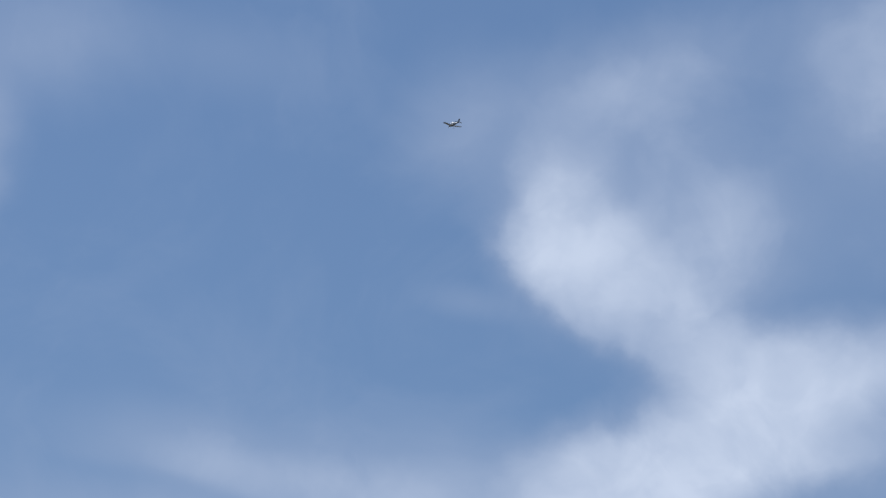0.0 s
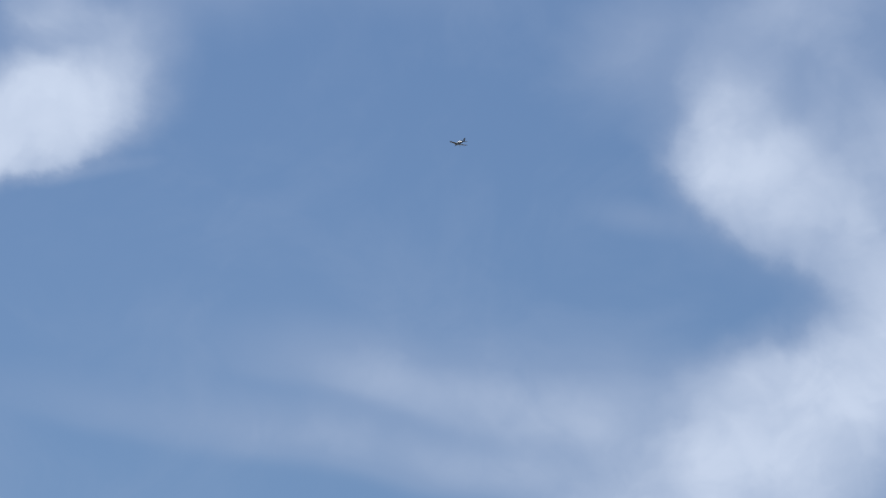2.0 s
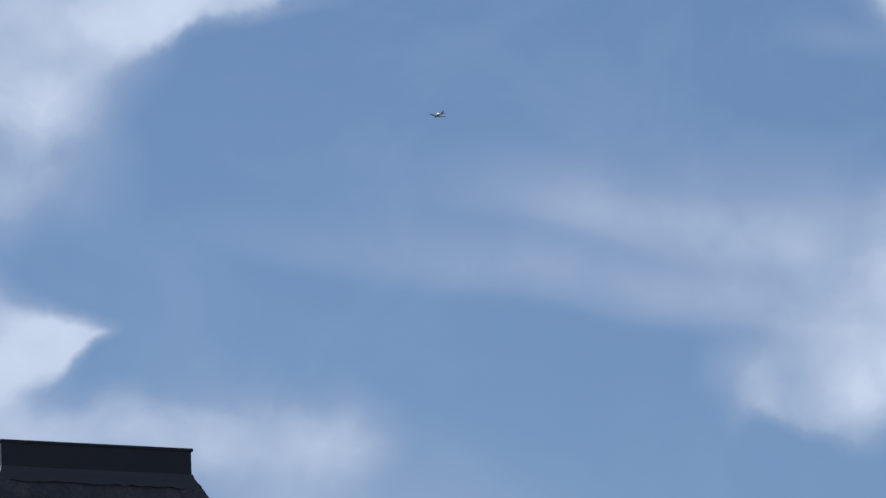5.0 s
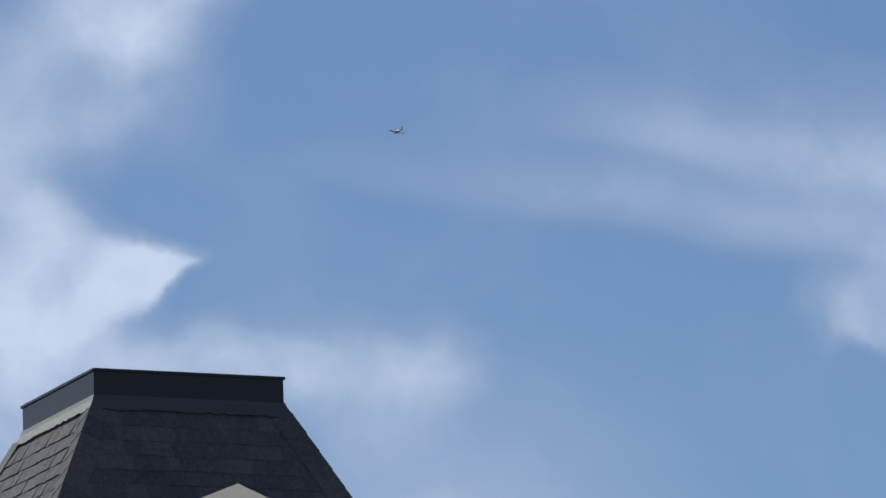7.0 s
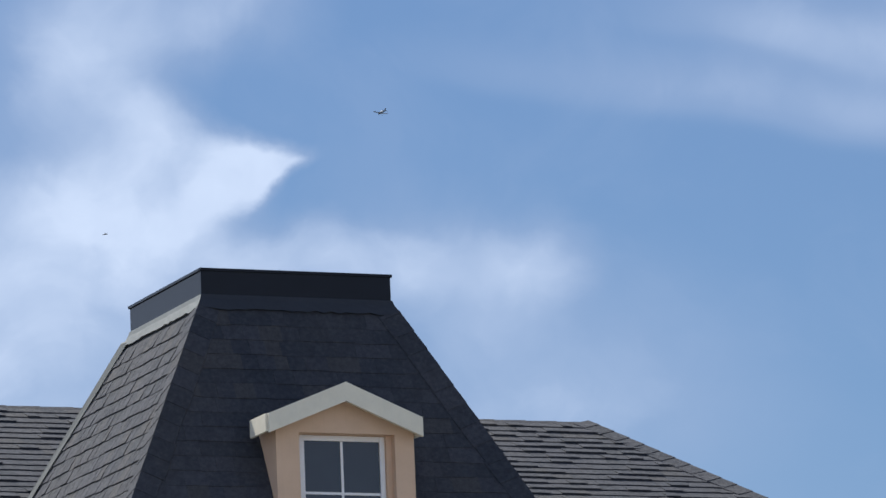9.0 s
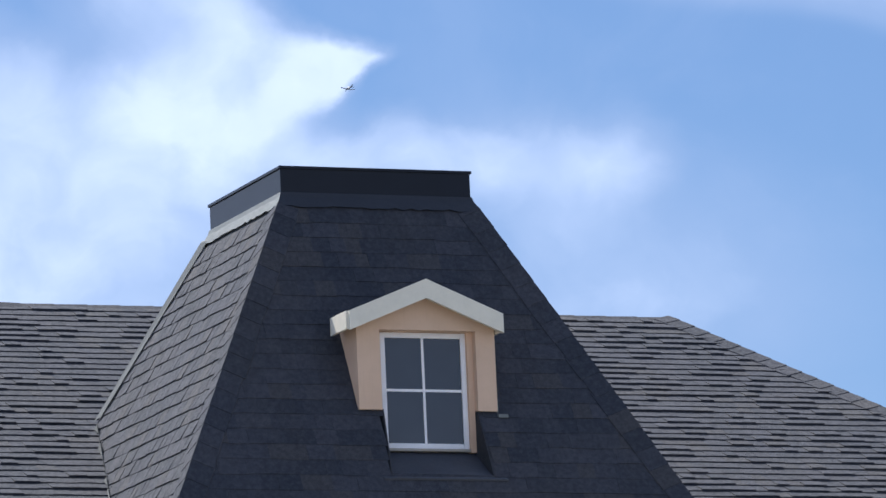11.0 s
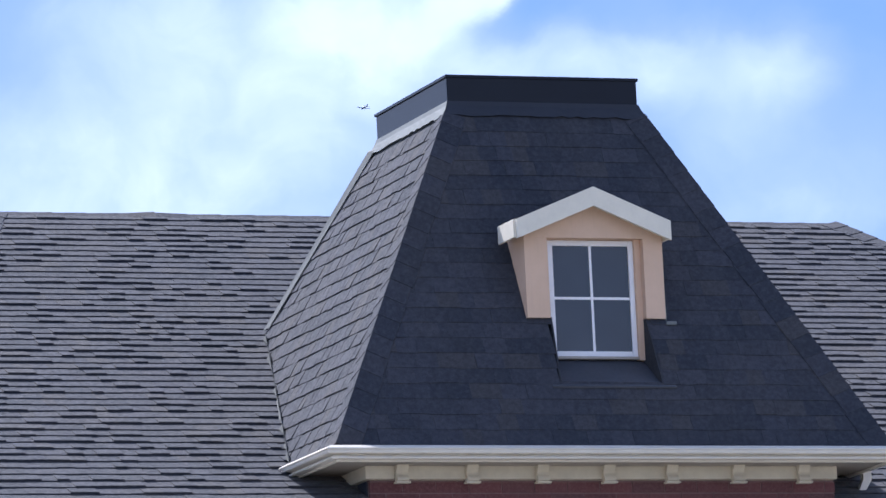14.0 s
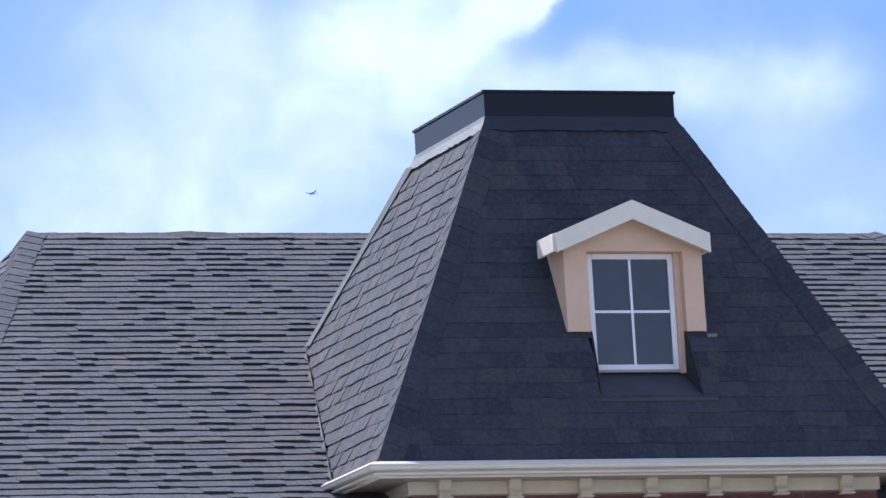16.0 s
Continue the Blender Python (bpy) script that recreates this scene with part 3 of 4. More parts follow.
def mansard_tower():
    tower = thing("mansard_tower", (19.2, 49.9, 0), "square brick tower with steep dark shingled mansard roof", "tower")
    lo = [Vector((TX0, TY0, TZ0)), Vector((TX1, TY0, TZ0)), Vector((TX1, TY1, TZ0)), Vector((TX0, TY1, TZ0))]
    hi = [Vector((UX0, UY0, UZ)), Vector((UX1, UY0, UZ)), Vector((UX1, UY1, UZ)), Vector((UX0, UY1, UZ))]

    def edge(z, side):
        x0, x1, y0, y1 = tower_side(z)
        return Vector((x1 if side else x0, y0, z))

    # front slope in four pieces round the window's well
    front = bmesh.new()
    inw = (0, 0.05, 0)
    for ring in (
        (edge(TZ0, 0), edge(TZ0, 1), edge(WELL_Z0, 1), edge(WELL_Z0, 0)),
        (edge(WELL_Z1, 0), edge(WELL_Z1, 1), edge(UZ, 1), edge(UZ, 0)),
        (edge(WELL_Z0, 0), Vector((WELL_X0, face_y(WELL_Z0), WELL_Z0)), Vector((WELL_X0, face_y(WELL_Z1), WELL_Z1)), edge(WELL_Z1, 0)),
        (Vector((WELL_X1, face_y(WELL_Z0), WELL_Z0)), edge(WELL_Z0, 1), edge(WELL_Z1, 1), Vector((WELL_X1, face_y(WELL_Z1), WELL_Z1))),
    ):
        slab(front, ring, inw)
    front_slope = part("front_slope", front, MEMBRANE, tower, "near-black shingles in shade")
    side_slope = part("side_slope", plate((lo[3], lo[0], hi[0], hi[3]), (0.05, 0, 0)), MEMBRANE, tower, "weathered brown-grey shingles in sunlight")
    part("side_slope", plate((lo[1], lo[2], hi[2], hi[1]), (-0.05, 0, 0)), SHINGLE, tower)
    part("rear_slope", plate((lo[2], lo[3], hi[3], hi[2]), (0, -0.05, 0)), SHINGLE, tower)
    # cap
    cap = bmesh.new()
    block(cap, (CX0, CY0, CZ0 - 0.14), (CX1, CY1, CZ1), 0.006)
    cap_ob = part("cap", cap, CAP_METAL, tower, "dark blue-grey sheet-metal roof cap")
    rim = bmesh.new()
    for a, b in (((CX0 - 0.012, CY0 - 0.012), (CX1 + 0.012, CY0 + 0.01)), ((CX0 - 0.012, CY1 - 0.01), (CX1 + 0.012, CY1 + 0.012)), ((CX0 - 0.012, CY0 + 0.011), (CX0 + 0.01, CY1 - 0.011)), ((CX1 - 0.01, CY0 + 0.011), (CX1 + 0.012, CY1 - 0.011))):
        block(rim, (*a, CZ1 - 0.018), (*b, CZ1 + 0.006), 0.003)
    part("drip_edge", rim, CAP_METAL, cap_ob)
    # skirt flashing round the cap's foot, wavy along its lower edge
    for name, p, q, out, material in (("flashing", (CX0, CY1, 0), (CX0, CY0, 0), (-1, 0, 0), FLASHING), ("flashing", (CX0, CY0, 0), (CX1, CY0, 0), (0, -1, 0), SKIRT), ("flashing", (CX1, CY0, 0), (CX1, CY1, 0), (1, 0, 0), SKIRT)):
        bm = bmesh.new()
        p, q, out = Vector(p), Vector(q), Vector(out)
        n, rng = 26, random.Random(12)
        d = (q - p).normalized()
        ring = []
        for i in range(n + 1):
            f = i / n
            c = p.lerp(q, f)
            fan = d * ((f - 0.5) * 2)
            w = rng.uniform(-0.010, 0.010)
            ring.append([bm.verts.new(c + out * 0.006 + fan * 0.006 + Vector((0, 0, CZ0 + 0.008))), bm.verts.new(c + (out + fan) * 0.018 + Vector((0, 0, CZ0 - 0.03 + w * 0.4))), bm.verts.new(c + (out + fan) * 0.036 + Vector((0, 0, CZ0 - 0.065))),
                         bm.verts.new(c + (out + fan) * (0.060 - w * 0.3) + Vector((0, 0, CZ0 - 0.112 + w))), bm.verts.new(c + (out + fan) * 0.045 + Vector((0, 0, CZ0 - 0.115 + w))), bm.verts.new(c + Vector((0, 0, CZ0 - 0.09)))])
        for a, b in zip(ring, ring[1:]):
            for k in range(6):
                bm.faces.new((a[k], a[(k + 1) % 6], b[(k + 1) % 6], b[k]))
        bm.faces.new(ring[0][::-1])
        bm.faces.new(ring[-1])
        part(name, bm, material, cap_ob, "pale sheet-metal flashing with a wavy edge" if material is FLASHING else "")
    # the well before the window: cheeks, apron and sill
    for x, lean, d in ((WELL_X0, 0.055, 0.010), (WELL_X1, 0.0, -0.010)):
        zt = 8.03 + Z0
        y0, y1 = face_y(WELL_Z0) - 0.012, face_y(zt) - 0.012
        cheek = plate(((x, y0, WELL_Z0), (x + lean, y1, zt), (x + lean, WIN_Y + 0.1, zt), (x, WIN_Y + 0.1, WELL_Z0)), (d, 0, 0))
        part("well_cheek", cheek, MEMBRANE, tower)
    apron = bmesh.new()
    slab(apron, ((WELL_X0 - 0.07, face_y(WELL_Z0 - 0.03) - 0.022, WELL_Z0 - 0.03), (WELL_X1 + 0.10, face_y(WELL_Z0 - 0.03) - 0.022, WELL_Z0 - 0.03), (WELL_X1, WIN_Y + 0.03, SILL_Z - 0.022), (WELL_X0, WIN_Y + 0.03, SILL_Z - 0.022)), (0, 0.006, -0.012))
    part("apron_flashing", apron, APRON, tower)
    # soffit, fascia, gutter
    bx0, bx1, by0 = 17.318, 21.133, 48.24
    part("soffit", box((TX0 - 0.02, TY0 - 0.02, TZ0 - 0.11), (TX1 + 0.02, 50.4, TZ0 - 0.085)), SOFFIT, tower)
    fascia = bmesh.new()
    block(fascia, (TX0 - 0.025, TY0 - 0.025, TZ0 - 0.13), (TX1 + 0.025, TY0, TZ0 - 0.004), 0.003)
    block(fascia, (TX0 - 0.025, TY0 + 0.001, TZ0 - 0.13), (TX0, 49.3, TZ0 - 0.004), 0.003)
    block(fascia, (TX1, TY0 + 0.001, TZ0 - 0.13), (TX1 + 0.025, 49.3, TZ0 - 0.004), 0.003)
    part("fascia", fascia, GUTTER, tower)
    g = 0.026
    prof = [(0, -0.020), (0, -0.116), (0.052, -0.116), (0.062, -0.110), (0.062, -0.099), (0.034, -0.093), (0.034, -0.083), (0.090, -0.076), (0.096, -0.062), (0.093, -0.050), (0.100, -0.048), (0.104, -0.042), (0.102, -0.036), (0.054, -0.011), (0.050, -0.024), (0.07, -0.045), (0.01, -0.045)]
    path = [(TX0 - g, 48.93, TZ0), (TX0 - g, TY0 - g, TZ0), (TX1 + g, TY0 - g, TZ0), (TX1 + g, 48.93, TZ0)]
    out = [(-1, 0, 0), (-1, -1, 0), (1, -1, 0), (1, 0, 0)]
    part("gutter", sweep(bmesh.new(), prof, path, out), GUTTER, tower, "cream painted metal gutter with moulded front")
    # wall and frieze
    wall = bmesh.new()
    block(wall, (bx0 + 0.004, by0 + 0.004, 0), (bx1 - 0.004, 51.0, TZ0 - 0.11))
    wall_ob = part("wall", wall, MORTAR, tower, "dark red brick wall")
    # navy sheet over the brick side, coloured as the shadow there
    part("side_wall", box((bx0 - 0.008, by0 + 0.06, 5.0), (bx0 + 0.010, 50.9, TZ0 - 0.112)), SHADED_WALL, tower, "side wall with the eave's shade put into its navy colour")
    zt, zb = TZ0 - 0.111, 6.745 + Z0
    fr = bmesh.new()
    block(fr, (bx0 - 0.06, by0 - 0.085, zb), (bx1 - 0.005, by0 + 0.004, zt), 0.004)
    frieze = part("frieze", fr, FRIEZE, tower, "cream frieze board under the eave")
    ret = bmesh.new()
    slab(ret, ((bx0 - 0.058, by0 + 0.005, zb), (bx0 - 0.058, by0 + 0.005, zt), (bx0 - 0.058, by0 + 0.62, zt), (bx0 - 0.058, by0 + 0.42, zb)), (0.05, 0, 0))
    part("frieze_return", ret, FRIEZE, tower)
    side = [(0.0, 0.0), (0.052, 0.0), (0.062, 0.012), (0.058, 0.03), (0.040, 0.055), (0.040, 0.075), (0.060, 0.105), (0.072, 0.13), (0.072, 0.152), (0.0, 0.152)]
    for i, off in enumerate((-0.008, 0.0, 0.015, 0.0, -0.040, -0.047, -0.058)):
        x = 17.545 + i * 0.5575 + off
        bm = bmesh.new()
        w = 0.046
        ring = [(x - w, by0 - 0.086 - a, zb - 0.026 + h) for a, h in side]
        slab(bm, ring, (2 * w, 0, 0))
        part("corbel", bm, FRIEZE, frieze)
        part("corbel_foot", box((x - w - 0.014, by0 - 0.086 - 0.068, zb - 0.040), (x + w + 0.014, by0 - 0.0865, zb - 0.0265), 0.003), FRIEZE, frieze)
    # hip caps
    for foot, top, a, c, sd in ((lo[0], hi[0], Vector((1, 0, 0)), Vector((0, 1, 0)), 21), (lo[1], hi[1], Vector((-1, 0, 0)), Vector((0, 1, 0)), 22)):
        d = (top - foot).normalized()
        wa, wb = (a - d * a.dot(d)).normalized(), (c - d * c.dot(d)).normalized()
        cap_row("hip_shingle", foot, top, wa, wb, tower, half=0.175, step=0.19, seed=sd, thick=0.008, lift_by=0.021)
    # pale metal along the rear hip and the valley where the tower meets the main roof
    p = lo[3].lerp(hi[3], 0.53)
    strip = bmesh.new()
    slab(strip, (p + Vector((-0.045, 0.025, -0.02)), hi[3] + Vector((-0.045, 0.03, 0.0)), hi[3] + Vector((-0.022, -0.075, 0.0)), p + Vector((-0.025, -0.095, 0.0))), (0.012, 0.0, 0.012))
    part("hip_flashing", strip, STRIP, tower, "grey metal hip strip with a bent foot")

    def on_valley(y, out=0.0):
        z = EAVE_Z + PITCH * (y - RUN_Y0)
        return Vector((tower_side(z)[0] - out, y, z))

    rng = random.Random(8)
    valley = bmesh.new()
    last = None
    for i in range(25):
        y = 48.92 + i * (51.62 - 48.92) / 24
        w = rng.uniform(-0.022, 0.022)
        now = [valley.verts.new(on_valley(y, 0.022 + w) + Vector((0, 0, 0.022))), valley.verts.new(on_valley(y, 0.012) + Vector((0, 0, 0.028))), valley.verts.new(on_valley(y, -0.002) + Vector((-0.012, 0, 0.045 + w)))]
        if last:
            valley.faces.new((last[0], last[1], now[1], now[0]))
            valley.faces.new((last[1], last[2], now[2], now[1]))
        last = now
    part("valley_flashing", valley, VALLEY, tower, "weathered ragged valley flashing")
    # shingles of the two slopes in view
    up = Vector((0, UY0 - TY0, UZ - TZ0))
    s = Slope(lo[0], (1, 0, 0), up)
    kl, kr = (UX0 - TX0) / up.length, (TX1 - UX1) / up.length

    def well(b):
        z = s.at(0, b + 0.02).z
        f = (z - WELL_Z0) / (8.02 + Z0 - WELL_Z0)
        return (WELL_X0 - TX0 + 0.055 * min(max(f, 0.0), 1.0), WELL_X1 - TX0) if WELL_Z0 - 0.06 < z < WELL_Z1 + 0.2 else None

    lay_shingles(s, int(up.length / EXPOSED), lambda b: b * kl + 0.03, lambda b: TX1 - TX0 - b * kr - 0.03, front_slope, 31, hole=well, widths=(0.13, 0.18, 0.26), kinds=(2, 2, 4), joint=0.0008, jitter=0.006)
    up2 = Vector((UX0 - TX0, 0, UZ - TZ0))
    s2 = Slope(lo[3], (0, -1, 0), up2)
    kb = (TY1 - UY1) / up2.length
    kf = (UY0 - TY0) / up2.length
    lay_shingles(s2, int(up2.length / EXPOSED), lambda b: b * kb + 0.03, lambda b: TY1 - TY0 - b * kf - 0.03, side_slope, 32, skip=lambda p, a, b: p.z < EAVE_Z + PITCH * (p.y - RUN_Y0) - 0.15, widths=(0.10, 0.14, 0.18), kinds=(3, 3, 0, 2), joint=0.007, jitter=0.007)
    # bricks and the arches' heads
    arches = (18.02, 19.175, 20.335)
    arch_z, arch_r, ring_d = 6.548 + Z0, 0.60, 0.26
    rng = random.Random(77)
    brick_l, brick_h, joint = 0.257, 0.079, 0.010
    bricks = {}

    def one_brick(w):
        w = round(w, 2)
        if w not in bricks:
            bm = bmesh.new()
            block(bm, (0, 0, 0), (w, 0.03, brick_h))
            me = bpy.data.meshes.new("brick")
            bm.to_mesh(me)
            bm.free()
            me.materials.append(BRICK)
            bricks[w] = me
        return bricks[w]

    for row in range(9):
        z = zb - 0.005 - (row + 1) * (brick_h + joint)
        x = bx0 - (0.5 * (brick_l + joint) if row % 2 else 0.0)
        while x < bx1 - 0.02:
            a, b = max(x, bx0), min(x + brick_l, bx1)
            x += brick_l + joint
            if b - a < 0.03:
                continue
            # a brick that meets an arch is cut back to it
            steps = 8
            keep = []
            for k in range(steps):
                px = a + (b - a) * (k + 0.5) / steps
                keep.append(all(math.hypot(px - c, z + brick_h * 0.8 - (arch_z - arch_r)) > arch_r for c in arches))
            k = 0
            while k < steps:
                if not keep[k]:
                    k += 1
                    continue
                k0 = k
                while k < steps and keep[k]:
                    k += 1
                p, q = a + (b - a) * k0 / steps, a + (b - a) * k / steps
                if q - p < 0.03:
                    continue
                ob = new("brick", one_brick(q - p))
                ob.parent = wall_ob
                ob.location = (p, by0 + rng.uniform(-0.003, 0.001), z)
    for c in arches:
        n = 11
        for i in range(n):
            a0, a1 = radians(-62 + 124 * i / n + 0.2), radians(-62 + 124 * (i + 1) / n - 0.2)
            o = Vector((c, by0 - 0.010, arch_z - arch_r))
            ring = [o + Vector((math.sin(a) * r, 0, math.cos(a) * r)) for a, r in ((a0, arch_r - ring_d), (a0, arch_r), ((a0 + a1) / 2, arch_r + 0.002), (a1, arch_r), (a1, arch_r - ring_d))]
            part("arch_stone", plate(ring, (0, 0.03, 0)), STONE, wall_ob)


mansard_tower()


# ---------------------------------------------------------------- dormer
def dormer():
    d = thing("dormer", (19.3, 48.5, SILL_Z), "small peach gabled dormer with a four-pane white window", "dormer")
    x0, x1, yf = 18.702, 19.845, 48.34
    foot = 8.02 + Z0
    ex, ez = 19.245, 8.965 + Z0            # inner peak of the gable
    eave = 8.77 + Z0
    jl, jr = WIN_X0 - 0.038, WIN_X1 + 0.045
    head = HEAD_Z + 0.002
    # front wall: two posts and the gable over the window
    face = bmesh.new()
    slab(face, ((x0, yf, foot), (jl, yf, foot), (jl, yf, head), (x0, yf, head)), (0, 0.11, 0))
    slab(face, ((jr, yf, foot), (x1, yf, foot), (x1, yf, head), (jr, yf, head)), (0, 0.11, 0))
    slab(face, ((x0, yf, head + 0.0005), (x1, yf, head + 0.0005), (x1, yf, eave), (ex, yf, ez), (x0, yf, eave)), (0, 0.11, 0))
    part("front_wall", face, STUCCO, d, "peach stucco round the window")
    for x, w in ((x0 + 0.002, 0.03), (x1 - 0.032, 0.03)):
        bm = bmesh.new()
        slab(bm, ((x, yf + 0.111, foot), (x, yf + 0.111, eave), (x, 49.0, eave), (x, face_y(foot) + 0.05, foot)), (w, 0, 0))
        part("cheek", bm, STUCCO, d)
    # window jambs, sash and panes
    jambs = bmesh.new()
    block(jambs, (jl, yf + 0.111, SILL_Z - 0.03), (WIN_X0, WIN_Y + 0.06, head))
    block(jambs, (WIN_X1, WIN_Y - 0.03, SILL_Z - 0.03), (jr, WIN_Y + 0.06, head))
    block(jambs, (WIN_X0, WIN_Y + 0.02, HEAD_Z), (WIN_X1, WIN_Y + 0.06, head + 0.03))
    part("jamb", jambs, STUCCO, d)
    part("window_backing", box((WIN_X0, WIN_Y + 0.065, SILL_Z - 0.03), (WIN_X1, WIN_Y + 0.075, HEAD_Z + 0.03)), MEMBRANE, d)
    t = 0.042
    fr = bmesh.new()
    block(fr, (WIN_X0, WIN_Y, SILL_Z), (WIN_X0 + t, WIN_Y + 0.05, HEAD_Z), 0.004)
    block(fr, (WIN_X1 - t, WIN_Y, SILL_Z), (WIN_X1, WIN_Y + 0.05, HEAD_Z), 0.004)
    block(fr, (WIN_X0 + t, WIN_Y, SILL_Z), (WIN_X1 - t, WIN_Y + 0.05, SILL_Z + t), 0.004)
    block(fr, (WIN_X0 + t, WIN_Y, HEAD_Z - t), (WIN_X1 - t, WIN_Y + 0.05, HEAD_Z), 0.004)
    frame_ob = part("window_frame", fr, SASH, d, "white vinyl sash")
    mx, mz, m = (WIN_X0 + WIN_X1) / 2, SILL_Z + 0.503 * (HEAD_Z - SILL_Z), 0.010
    part("muntin", box((mx - m, WIN_Y + 0.012, SILL_Z + t), (mx + m, WIN_Y + 0.03, HEAD_Z - t)), SASH, frame_ob)
    part("muntin", box((WIN_X0 + t, WIN_Y + 0.0115, mz - m), (WIN_X1 - t, WIN_Y + 0.029, mz + m)), SASH, frame_ob)
    for a, b in ((WIN_X0 + t, mx - m), (mx + m, WIN_X1 - t)):
        for c, e in ((SILL_Z + t, mz - m), (mz + m, HEAD_Z - t)):
            part("pane", box((a, WIN_Y + 0.018, c), (b, WIN_Y + 0.024, e)), GLASS, frame_ob)
    part("sill", box((WIN_X0 - 0.012, WIN_Y - 0.020, SILL_Z - 0.022), (WIN_X1 + 0.04, WIN_Y + 0.06, SILL_Z - 0.001), 0.004), SOFFIT, d)
    # roof: two pitched boards with a deep white verge and shingles on top
    tz, hz = 9.026 + Z0, 0.150
    le, re, lz = 18.603, 19.875, 8.765 + Z0
    fy = yf - 0.13
    for xe, name in ((le, "roof_board"), (re, "roof_board")):
        bm = bmesh.new()
        slab(bm, ((ex, fy, tz), (xe, fy, lz), (xe, fy, lz - hz), (ex, fy, tz - hz)), (0, 0.035, 0))
        part("verge_board", bm, TRIM, d, "off-white verge board")
        bm = bmesh.new()
        slab(bm, ((ex, fy + 0.036, tz), (xe, fy + 0.036, lz), (xe, fy + 0.036, lz - 0.03), (ex, fy + 0.036, tz - 0.03)), (0, 0.37, 0))
        part(name, bm, MEMBRANE, d)
        bm = bmesh.new()
        block(bm, (xe - 0.018, fy + 0.036, lz - hz + 0.012), (xe + 0.004, fy + 0.38, lz + 0.002), 0.002)
        part("eave_board", bm, TRIM, d)
    # small bent overflow strip at the foot of one post
    bm = bmesh.new()
    block(bm, (x1 + 0.002, yf + 0.02, foot - 0.02), (x1 + 0.014, yf + 0.06, foot + 0.10))
    block(bm, (x1 + 0.002, yf - 0.01, foot - 0.05), (x1 + 0.085, yf + 0.06, foot - 0.021), 0.004)
    part("drip_strip", bm, FLASHING, d, "bent pale metal strip")


dormer()


# ---------------------------------------------------------------- small roof things
def roof_vent():
    x, y = 21.86, 48.62
    z = EAVE_Z + PITCH * (y - RUN_Y0)
    v = thing("roof_vent", (x, y, z), "small white box vent on grey shingles", "roof vent")
    part("flange", plate([(x - 0.10, y - 0.10, z - 0.10 * PITCH + 0.022), (x + 0.10, y - 0.10, z - 0.10 * PITCH + 0.022), (x + 0.10, y + 0.10, z + 0.10 * PITCH + 0.022), (x - 0.10, y + 0.10, z + 0.10 * PITCH + 0.022)], (0, 0, 0.005)), APRON, v)
    part("hood", box((x - 0.065, y - 0.075, z + 0.075), (x + 0.065, y + 0.08, z + 0.10), 0.009), SASH, v)
    # no real hollow: a near-black block stands for the shade under the hood
    part("throat", box((x - 0.048, y - 0.055, z - 0.02), (x + 0.055, y + 0.07, z + 0.075)), MEMBRANE, v, "solid dark block for the vent's shaded mouth")
    part("side_plate", box((x - 0.063, y - 0.07, z - 0.02), (x - 0.049, y + 0.07, z + 0.075), 0.003), SASH, v)


def downspout():
    x, y = 21.50, 48.45
    d = thing("downspout", (x, y, 0), "pale metal downspout elbow under the tower eave", "downspout")
    bm = bmesh.new()
    prof = [(-0.035, -0.03), (0.035, -0.03), (0.035, 0.03), (-0.035, 0.03)]
    pts = [((x, y, TZ0 - 0.11), (1, 0)), ((x, y, TZ0 - 0.18), (1, 0)), ((x - 0.05, y, TZ0 - 0.27), (1, 0)), ((x - 0.16, y, TZ0 - 0.36), (1, 0)), ((x - 0.26, y, TZ0 - 0.48), (1, 0)), ((x - 0.27, y, TZ0 - 0.8), (1, 0)), ((x - 0.27, y, 0.1), (1, 0))]
    rings = [[bm.verts.new(Vector(p) + Vector((a, b, a * 0.4 if 1 < i < 5 else 0))) for a, b in prof] for i, (p, _) in enumerate(pts)]
    for r, q in zip(rings, rings[1:]):
        for i in range(4):
            bm.faces.new((r[i], r[(i + 1) % 4], q[(i + 1) % 4], q[i]))
    bm.faces.new(rings[0])
    bm.faces.new(rings[-1])
    part("pipe", bm, GUTTER, d)


roof_vent()
downspout()


# ---------------------------------------------------------------- aircraft and bird
def wing_mesh(root, tip, chord_root, chord_tip, thick):
    """A tapered wing between two leading-edge points, along the craft's nose way +y."""
    bm = bmesh.new()
    rings = []
    for p, c in ((root, chord_root), (tip, chord_tip)):
        p = Vector(p)
        t = thick * c
        rings.append([bm.verts.new(p + Vector((0, -c * f, t * h))) for f, h in ((0, 0), (0.08, 0.5), (0.3, 0.8), (0.65, 0.5), (1, 0.02), (0.65, -0.2), (0.3, -0.4), (0.08, -0.3))])
    n = len(rings[0])
    for i in range(n):
        bm.faces.new((rings[0][i], rings[0][(i + 1) % n], rings[1][(i + 1) % n], rings[1][i]))
    bm.faces.new(rings[0])
    bm.faces.new(rings[1])
    return bm


def tube(stations, seg=14):
    """A body along y from stations (y, z, half width, half height)."""
    bm = bmesh.new()
    rings = [[bm.verts.new((w * math.cos(2 * math.pi * k / seg), y, z + h * math.sin(2 * math.pi * k / seg))) for k in range(seg)] for y, z, w, h in stations]
    for r, q in zip(rings, rings[1:]):
        for k in range(seg):
            bm.faces.new((r[k], r[(k + 1) % seg], q[(k + 1) % seg], q[k]))
    bm.faces.new(rings[0])
    bm.faces.new(rings[-1])
    for f in bm.faces:
        f.smooth = True
    return bm


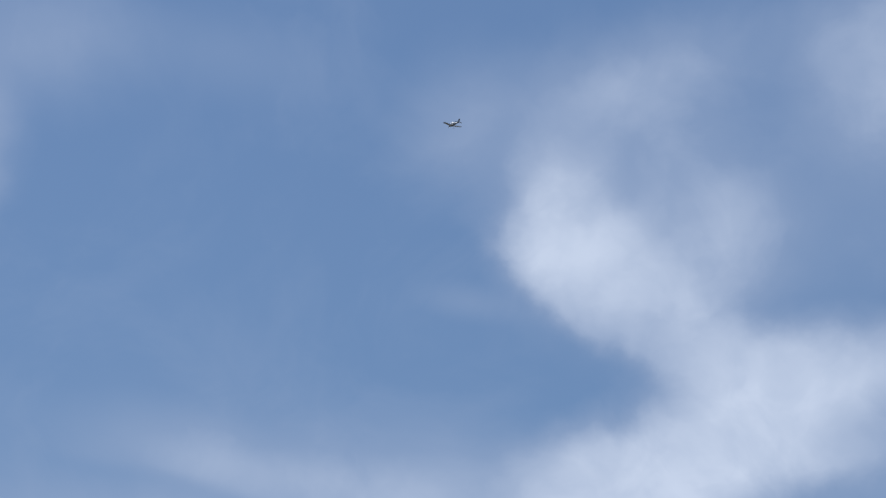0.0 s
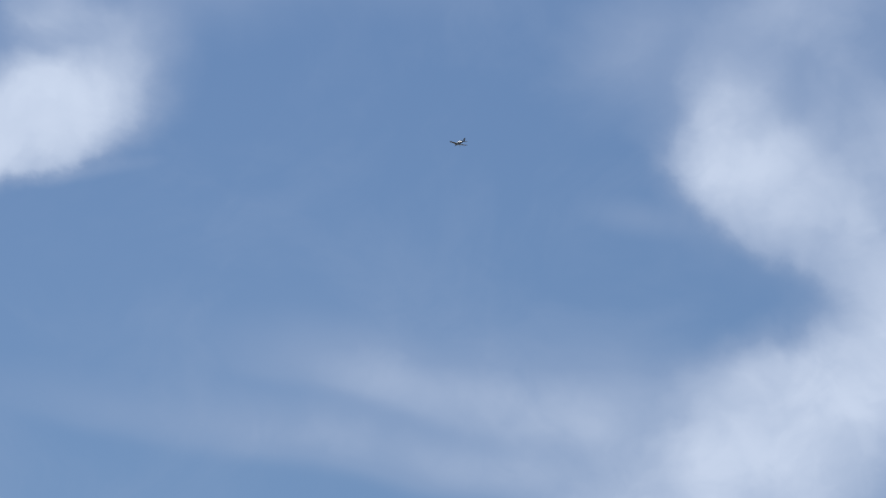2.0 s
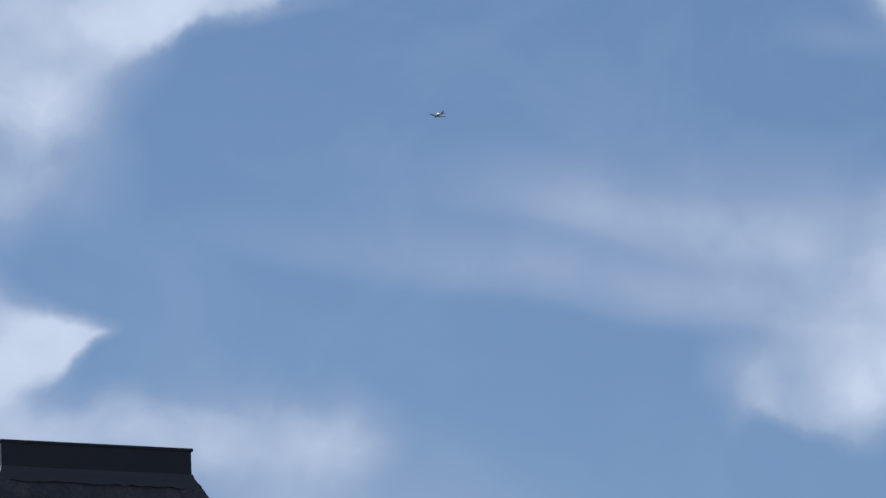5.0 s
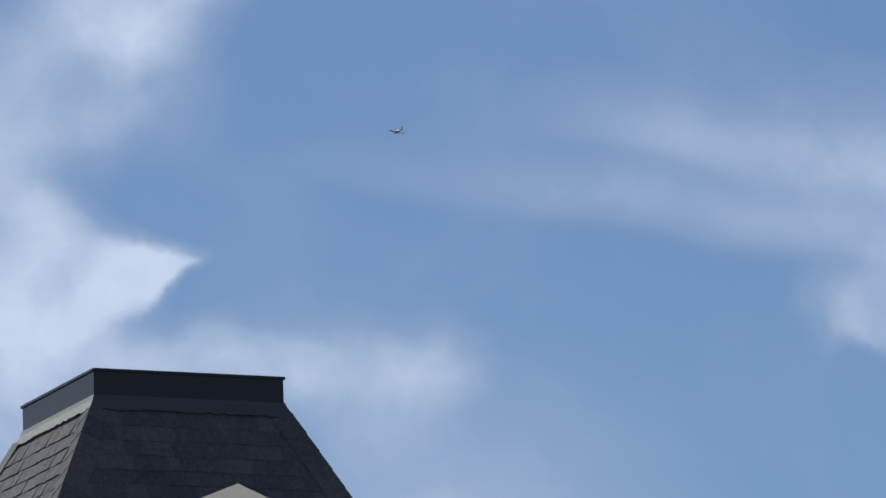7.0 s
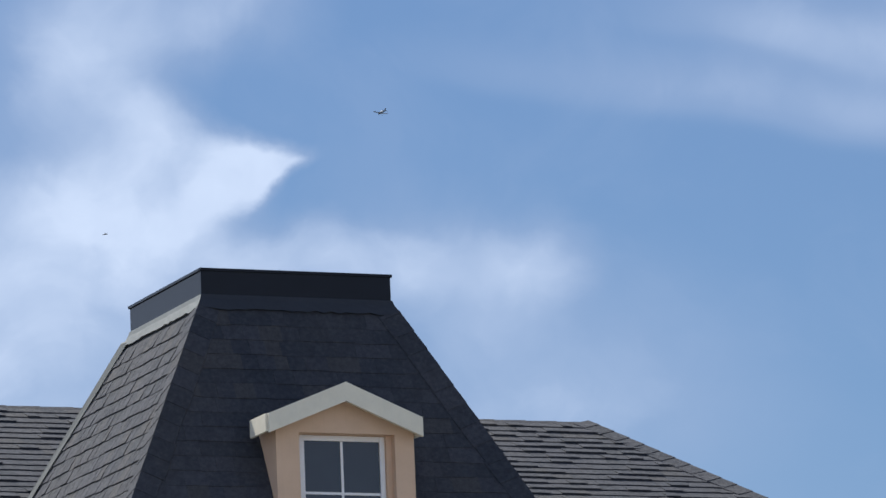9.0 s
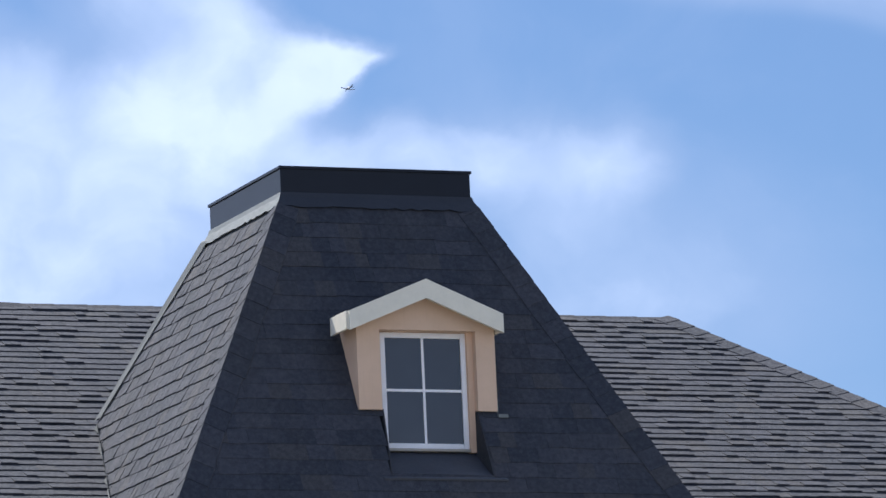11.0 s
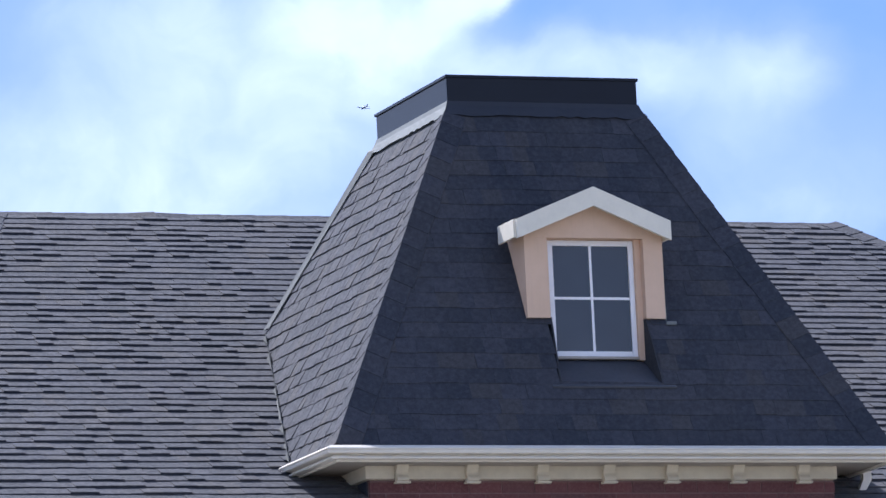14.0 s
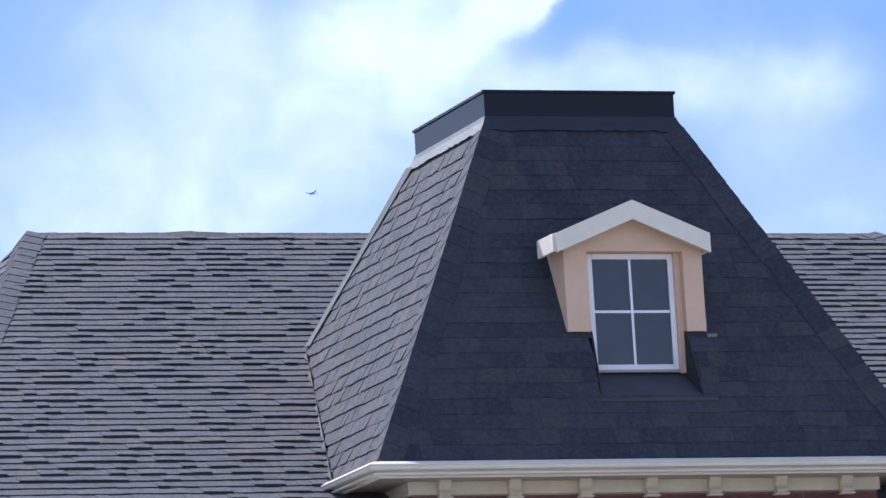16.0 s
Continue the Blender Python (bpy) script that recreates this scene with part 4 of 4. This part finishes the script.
def light_aircraft():
    a = thing("light_aircraft", (0, 0, 0), "small dark low-wing propeller aircraft, sun glint painted on its canopy", "aircraft")
    part("fuselage", tube([(2.05, -0.05, 0.10, 0.10), (1.95, -0.03, 0.30, 0.30), (1.2, 0.0, 0.46, 0.48), (0.3, 0.05, 0.52, 0.58), (-0.8, 0.08, 0.46, 0.52), (-2.4, 0.20, 0.32, 0.38), (-4.9, 0.30, 0.10, 0.16)]), AIR_DARK, a)
    # the glint on the canopy is painted as a pale body
    part("canopy", tube([(0.75, 0.42, 0.12, 0.10), (0.45, 0.62, 0.42, 0.34), (-0.3, 0.72, 0.50, 0.44), (-1.4, 0.62, 0.44, 0.38), (-2.6, 0.46, 0.14, 0.14)]), AIR_PALE, a, "canopy with its sun glint put into a pale colour")
    for s in (-1, 1):
        part("wing", wing_mesh((s * 0.3, 0.75, -0.28), (s * WING, 0.45, 0.18), 2.0, 1.4, 0.16), AIR_DARK, a)
        part("tailplane", wing_mesh((s * 0.05, -3.95, 0.36), (s * 1.75, -4.15, 0.40), 1.0, 0.7, 0.12), AIR_DARK, a)
        part("wheel", tube([(0.20, -0.92, 0.02, 0.02), (0.14, -0.92, 0.07, 0.14), (-0.14, -0.92, 0.07, 0.14), (-0.45, -0.90, 0.02, 0.03)]), AIR_DARK, a).matrix_basis = Matrix.Translation((s * 1.05, 0.4, 0))
    fin = bmesh.new()
    slab(fin, ((-0.06, -3.5, 0.40), (-0.06, -4.55, 1.75), (-0.06, -5.25, 1.75), (-0.06, -5.1, 0.28)), (0.12, 0, 0))
    part("fin", fin, AIR_DARK, a)
    part("spinner", tube([(2.45, -0.05, 0.02, 0.02), (2.25, -0.05, 0.12, 0.12), (2.06, -0.05, 0.16, 0.16)]), AIR_PALE, a)
    prop = bmesh.new()
    slab(prop, ((-0.05, 2.2, -0.95), (0.05, 2.2, -0.95), (0.09, 2.2, -0.05), (0.05, 2.2, 0.85), (-0.05, 2.2, 0.85), (-0.09, 2.2, -0.05)), (0, 0.03, 0))
    part("propeller", prop, AIR_DARK, a)
    return a


WING = 4.35
aircraft = light_aircraft()


def bird():
    b = thing("bird", (0, 0, 0), "small dark bird in flight", "bird")
    part("body", tube([(0.14, 0, 0.01, 0.01), (0.08, 0, 0.035, 0.035), (-0.04, 0, 0.04, 0.04), (-0.2, 0, 0.02, 0.01)], 8), FEATHER, b)
    for s in (-1, 1):
        part("wing", wing_mesh((s * 0.03, 0.07, 0.01), (s * 0.26, -0.02, 0.07), 0.11, 0.03, 0.1), FEATHER, b)
    return b


a_bird = bird()


# ---------------------------------------------------------------- what moves
ALOFT = 760.0


def aircraft_place(t):
    x = ((8.614e-06 * t - 6.526e-05) * t + 8.684e-03) * t + 1.67737
    y = ((1.8092e-05 * t + 6.7317e-04) * t + 0.11703) * t + 3.19624
    return EYE + Vector((x, y, 1.0)) * ALOFT + Vector((0.4, 0, -0.5))


def motions():
    rows = []
    for i in range(17):
        p = aircraft_place(i)
        rows.append((i, Matrix.Translation(p) @ pose(0, 0, 0, 1.5, 3, 9)))
    walk(aircraft, rows)
    # the bird crosses low from the side, then climbs away
    def flight(t):
        az = 19.762 + 0.815 * (t - 9.0)
        el = 11.165 + 0.075 * (t - 9.0) + 0.42 * max(t - 9.25, 0.0) ** 1.6
        return EYE + sight(az, el) * 420
    rows = []
    for t in (0, 3, 6, 8, 8.5, 9, 9.3, 9.7, 10.2, 10.8, 11.4, 12.5, 14, 16):
        v = flight(t + 0.05) - flight(t - 0.05)
        rows.append((t, Matrix.Translation(flight(t)) @ pose(0, 0, 0, 4, 12, math.degrees(math.atan2(-v.x, v.y)))))
    walk(a_bird, rows)


motions()
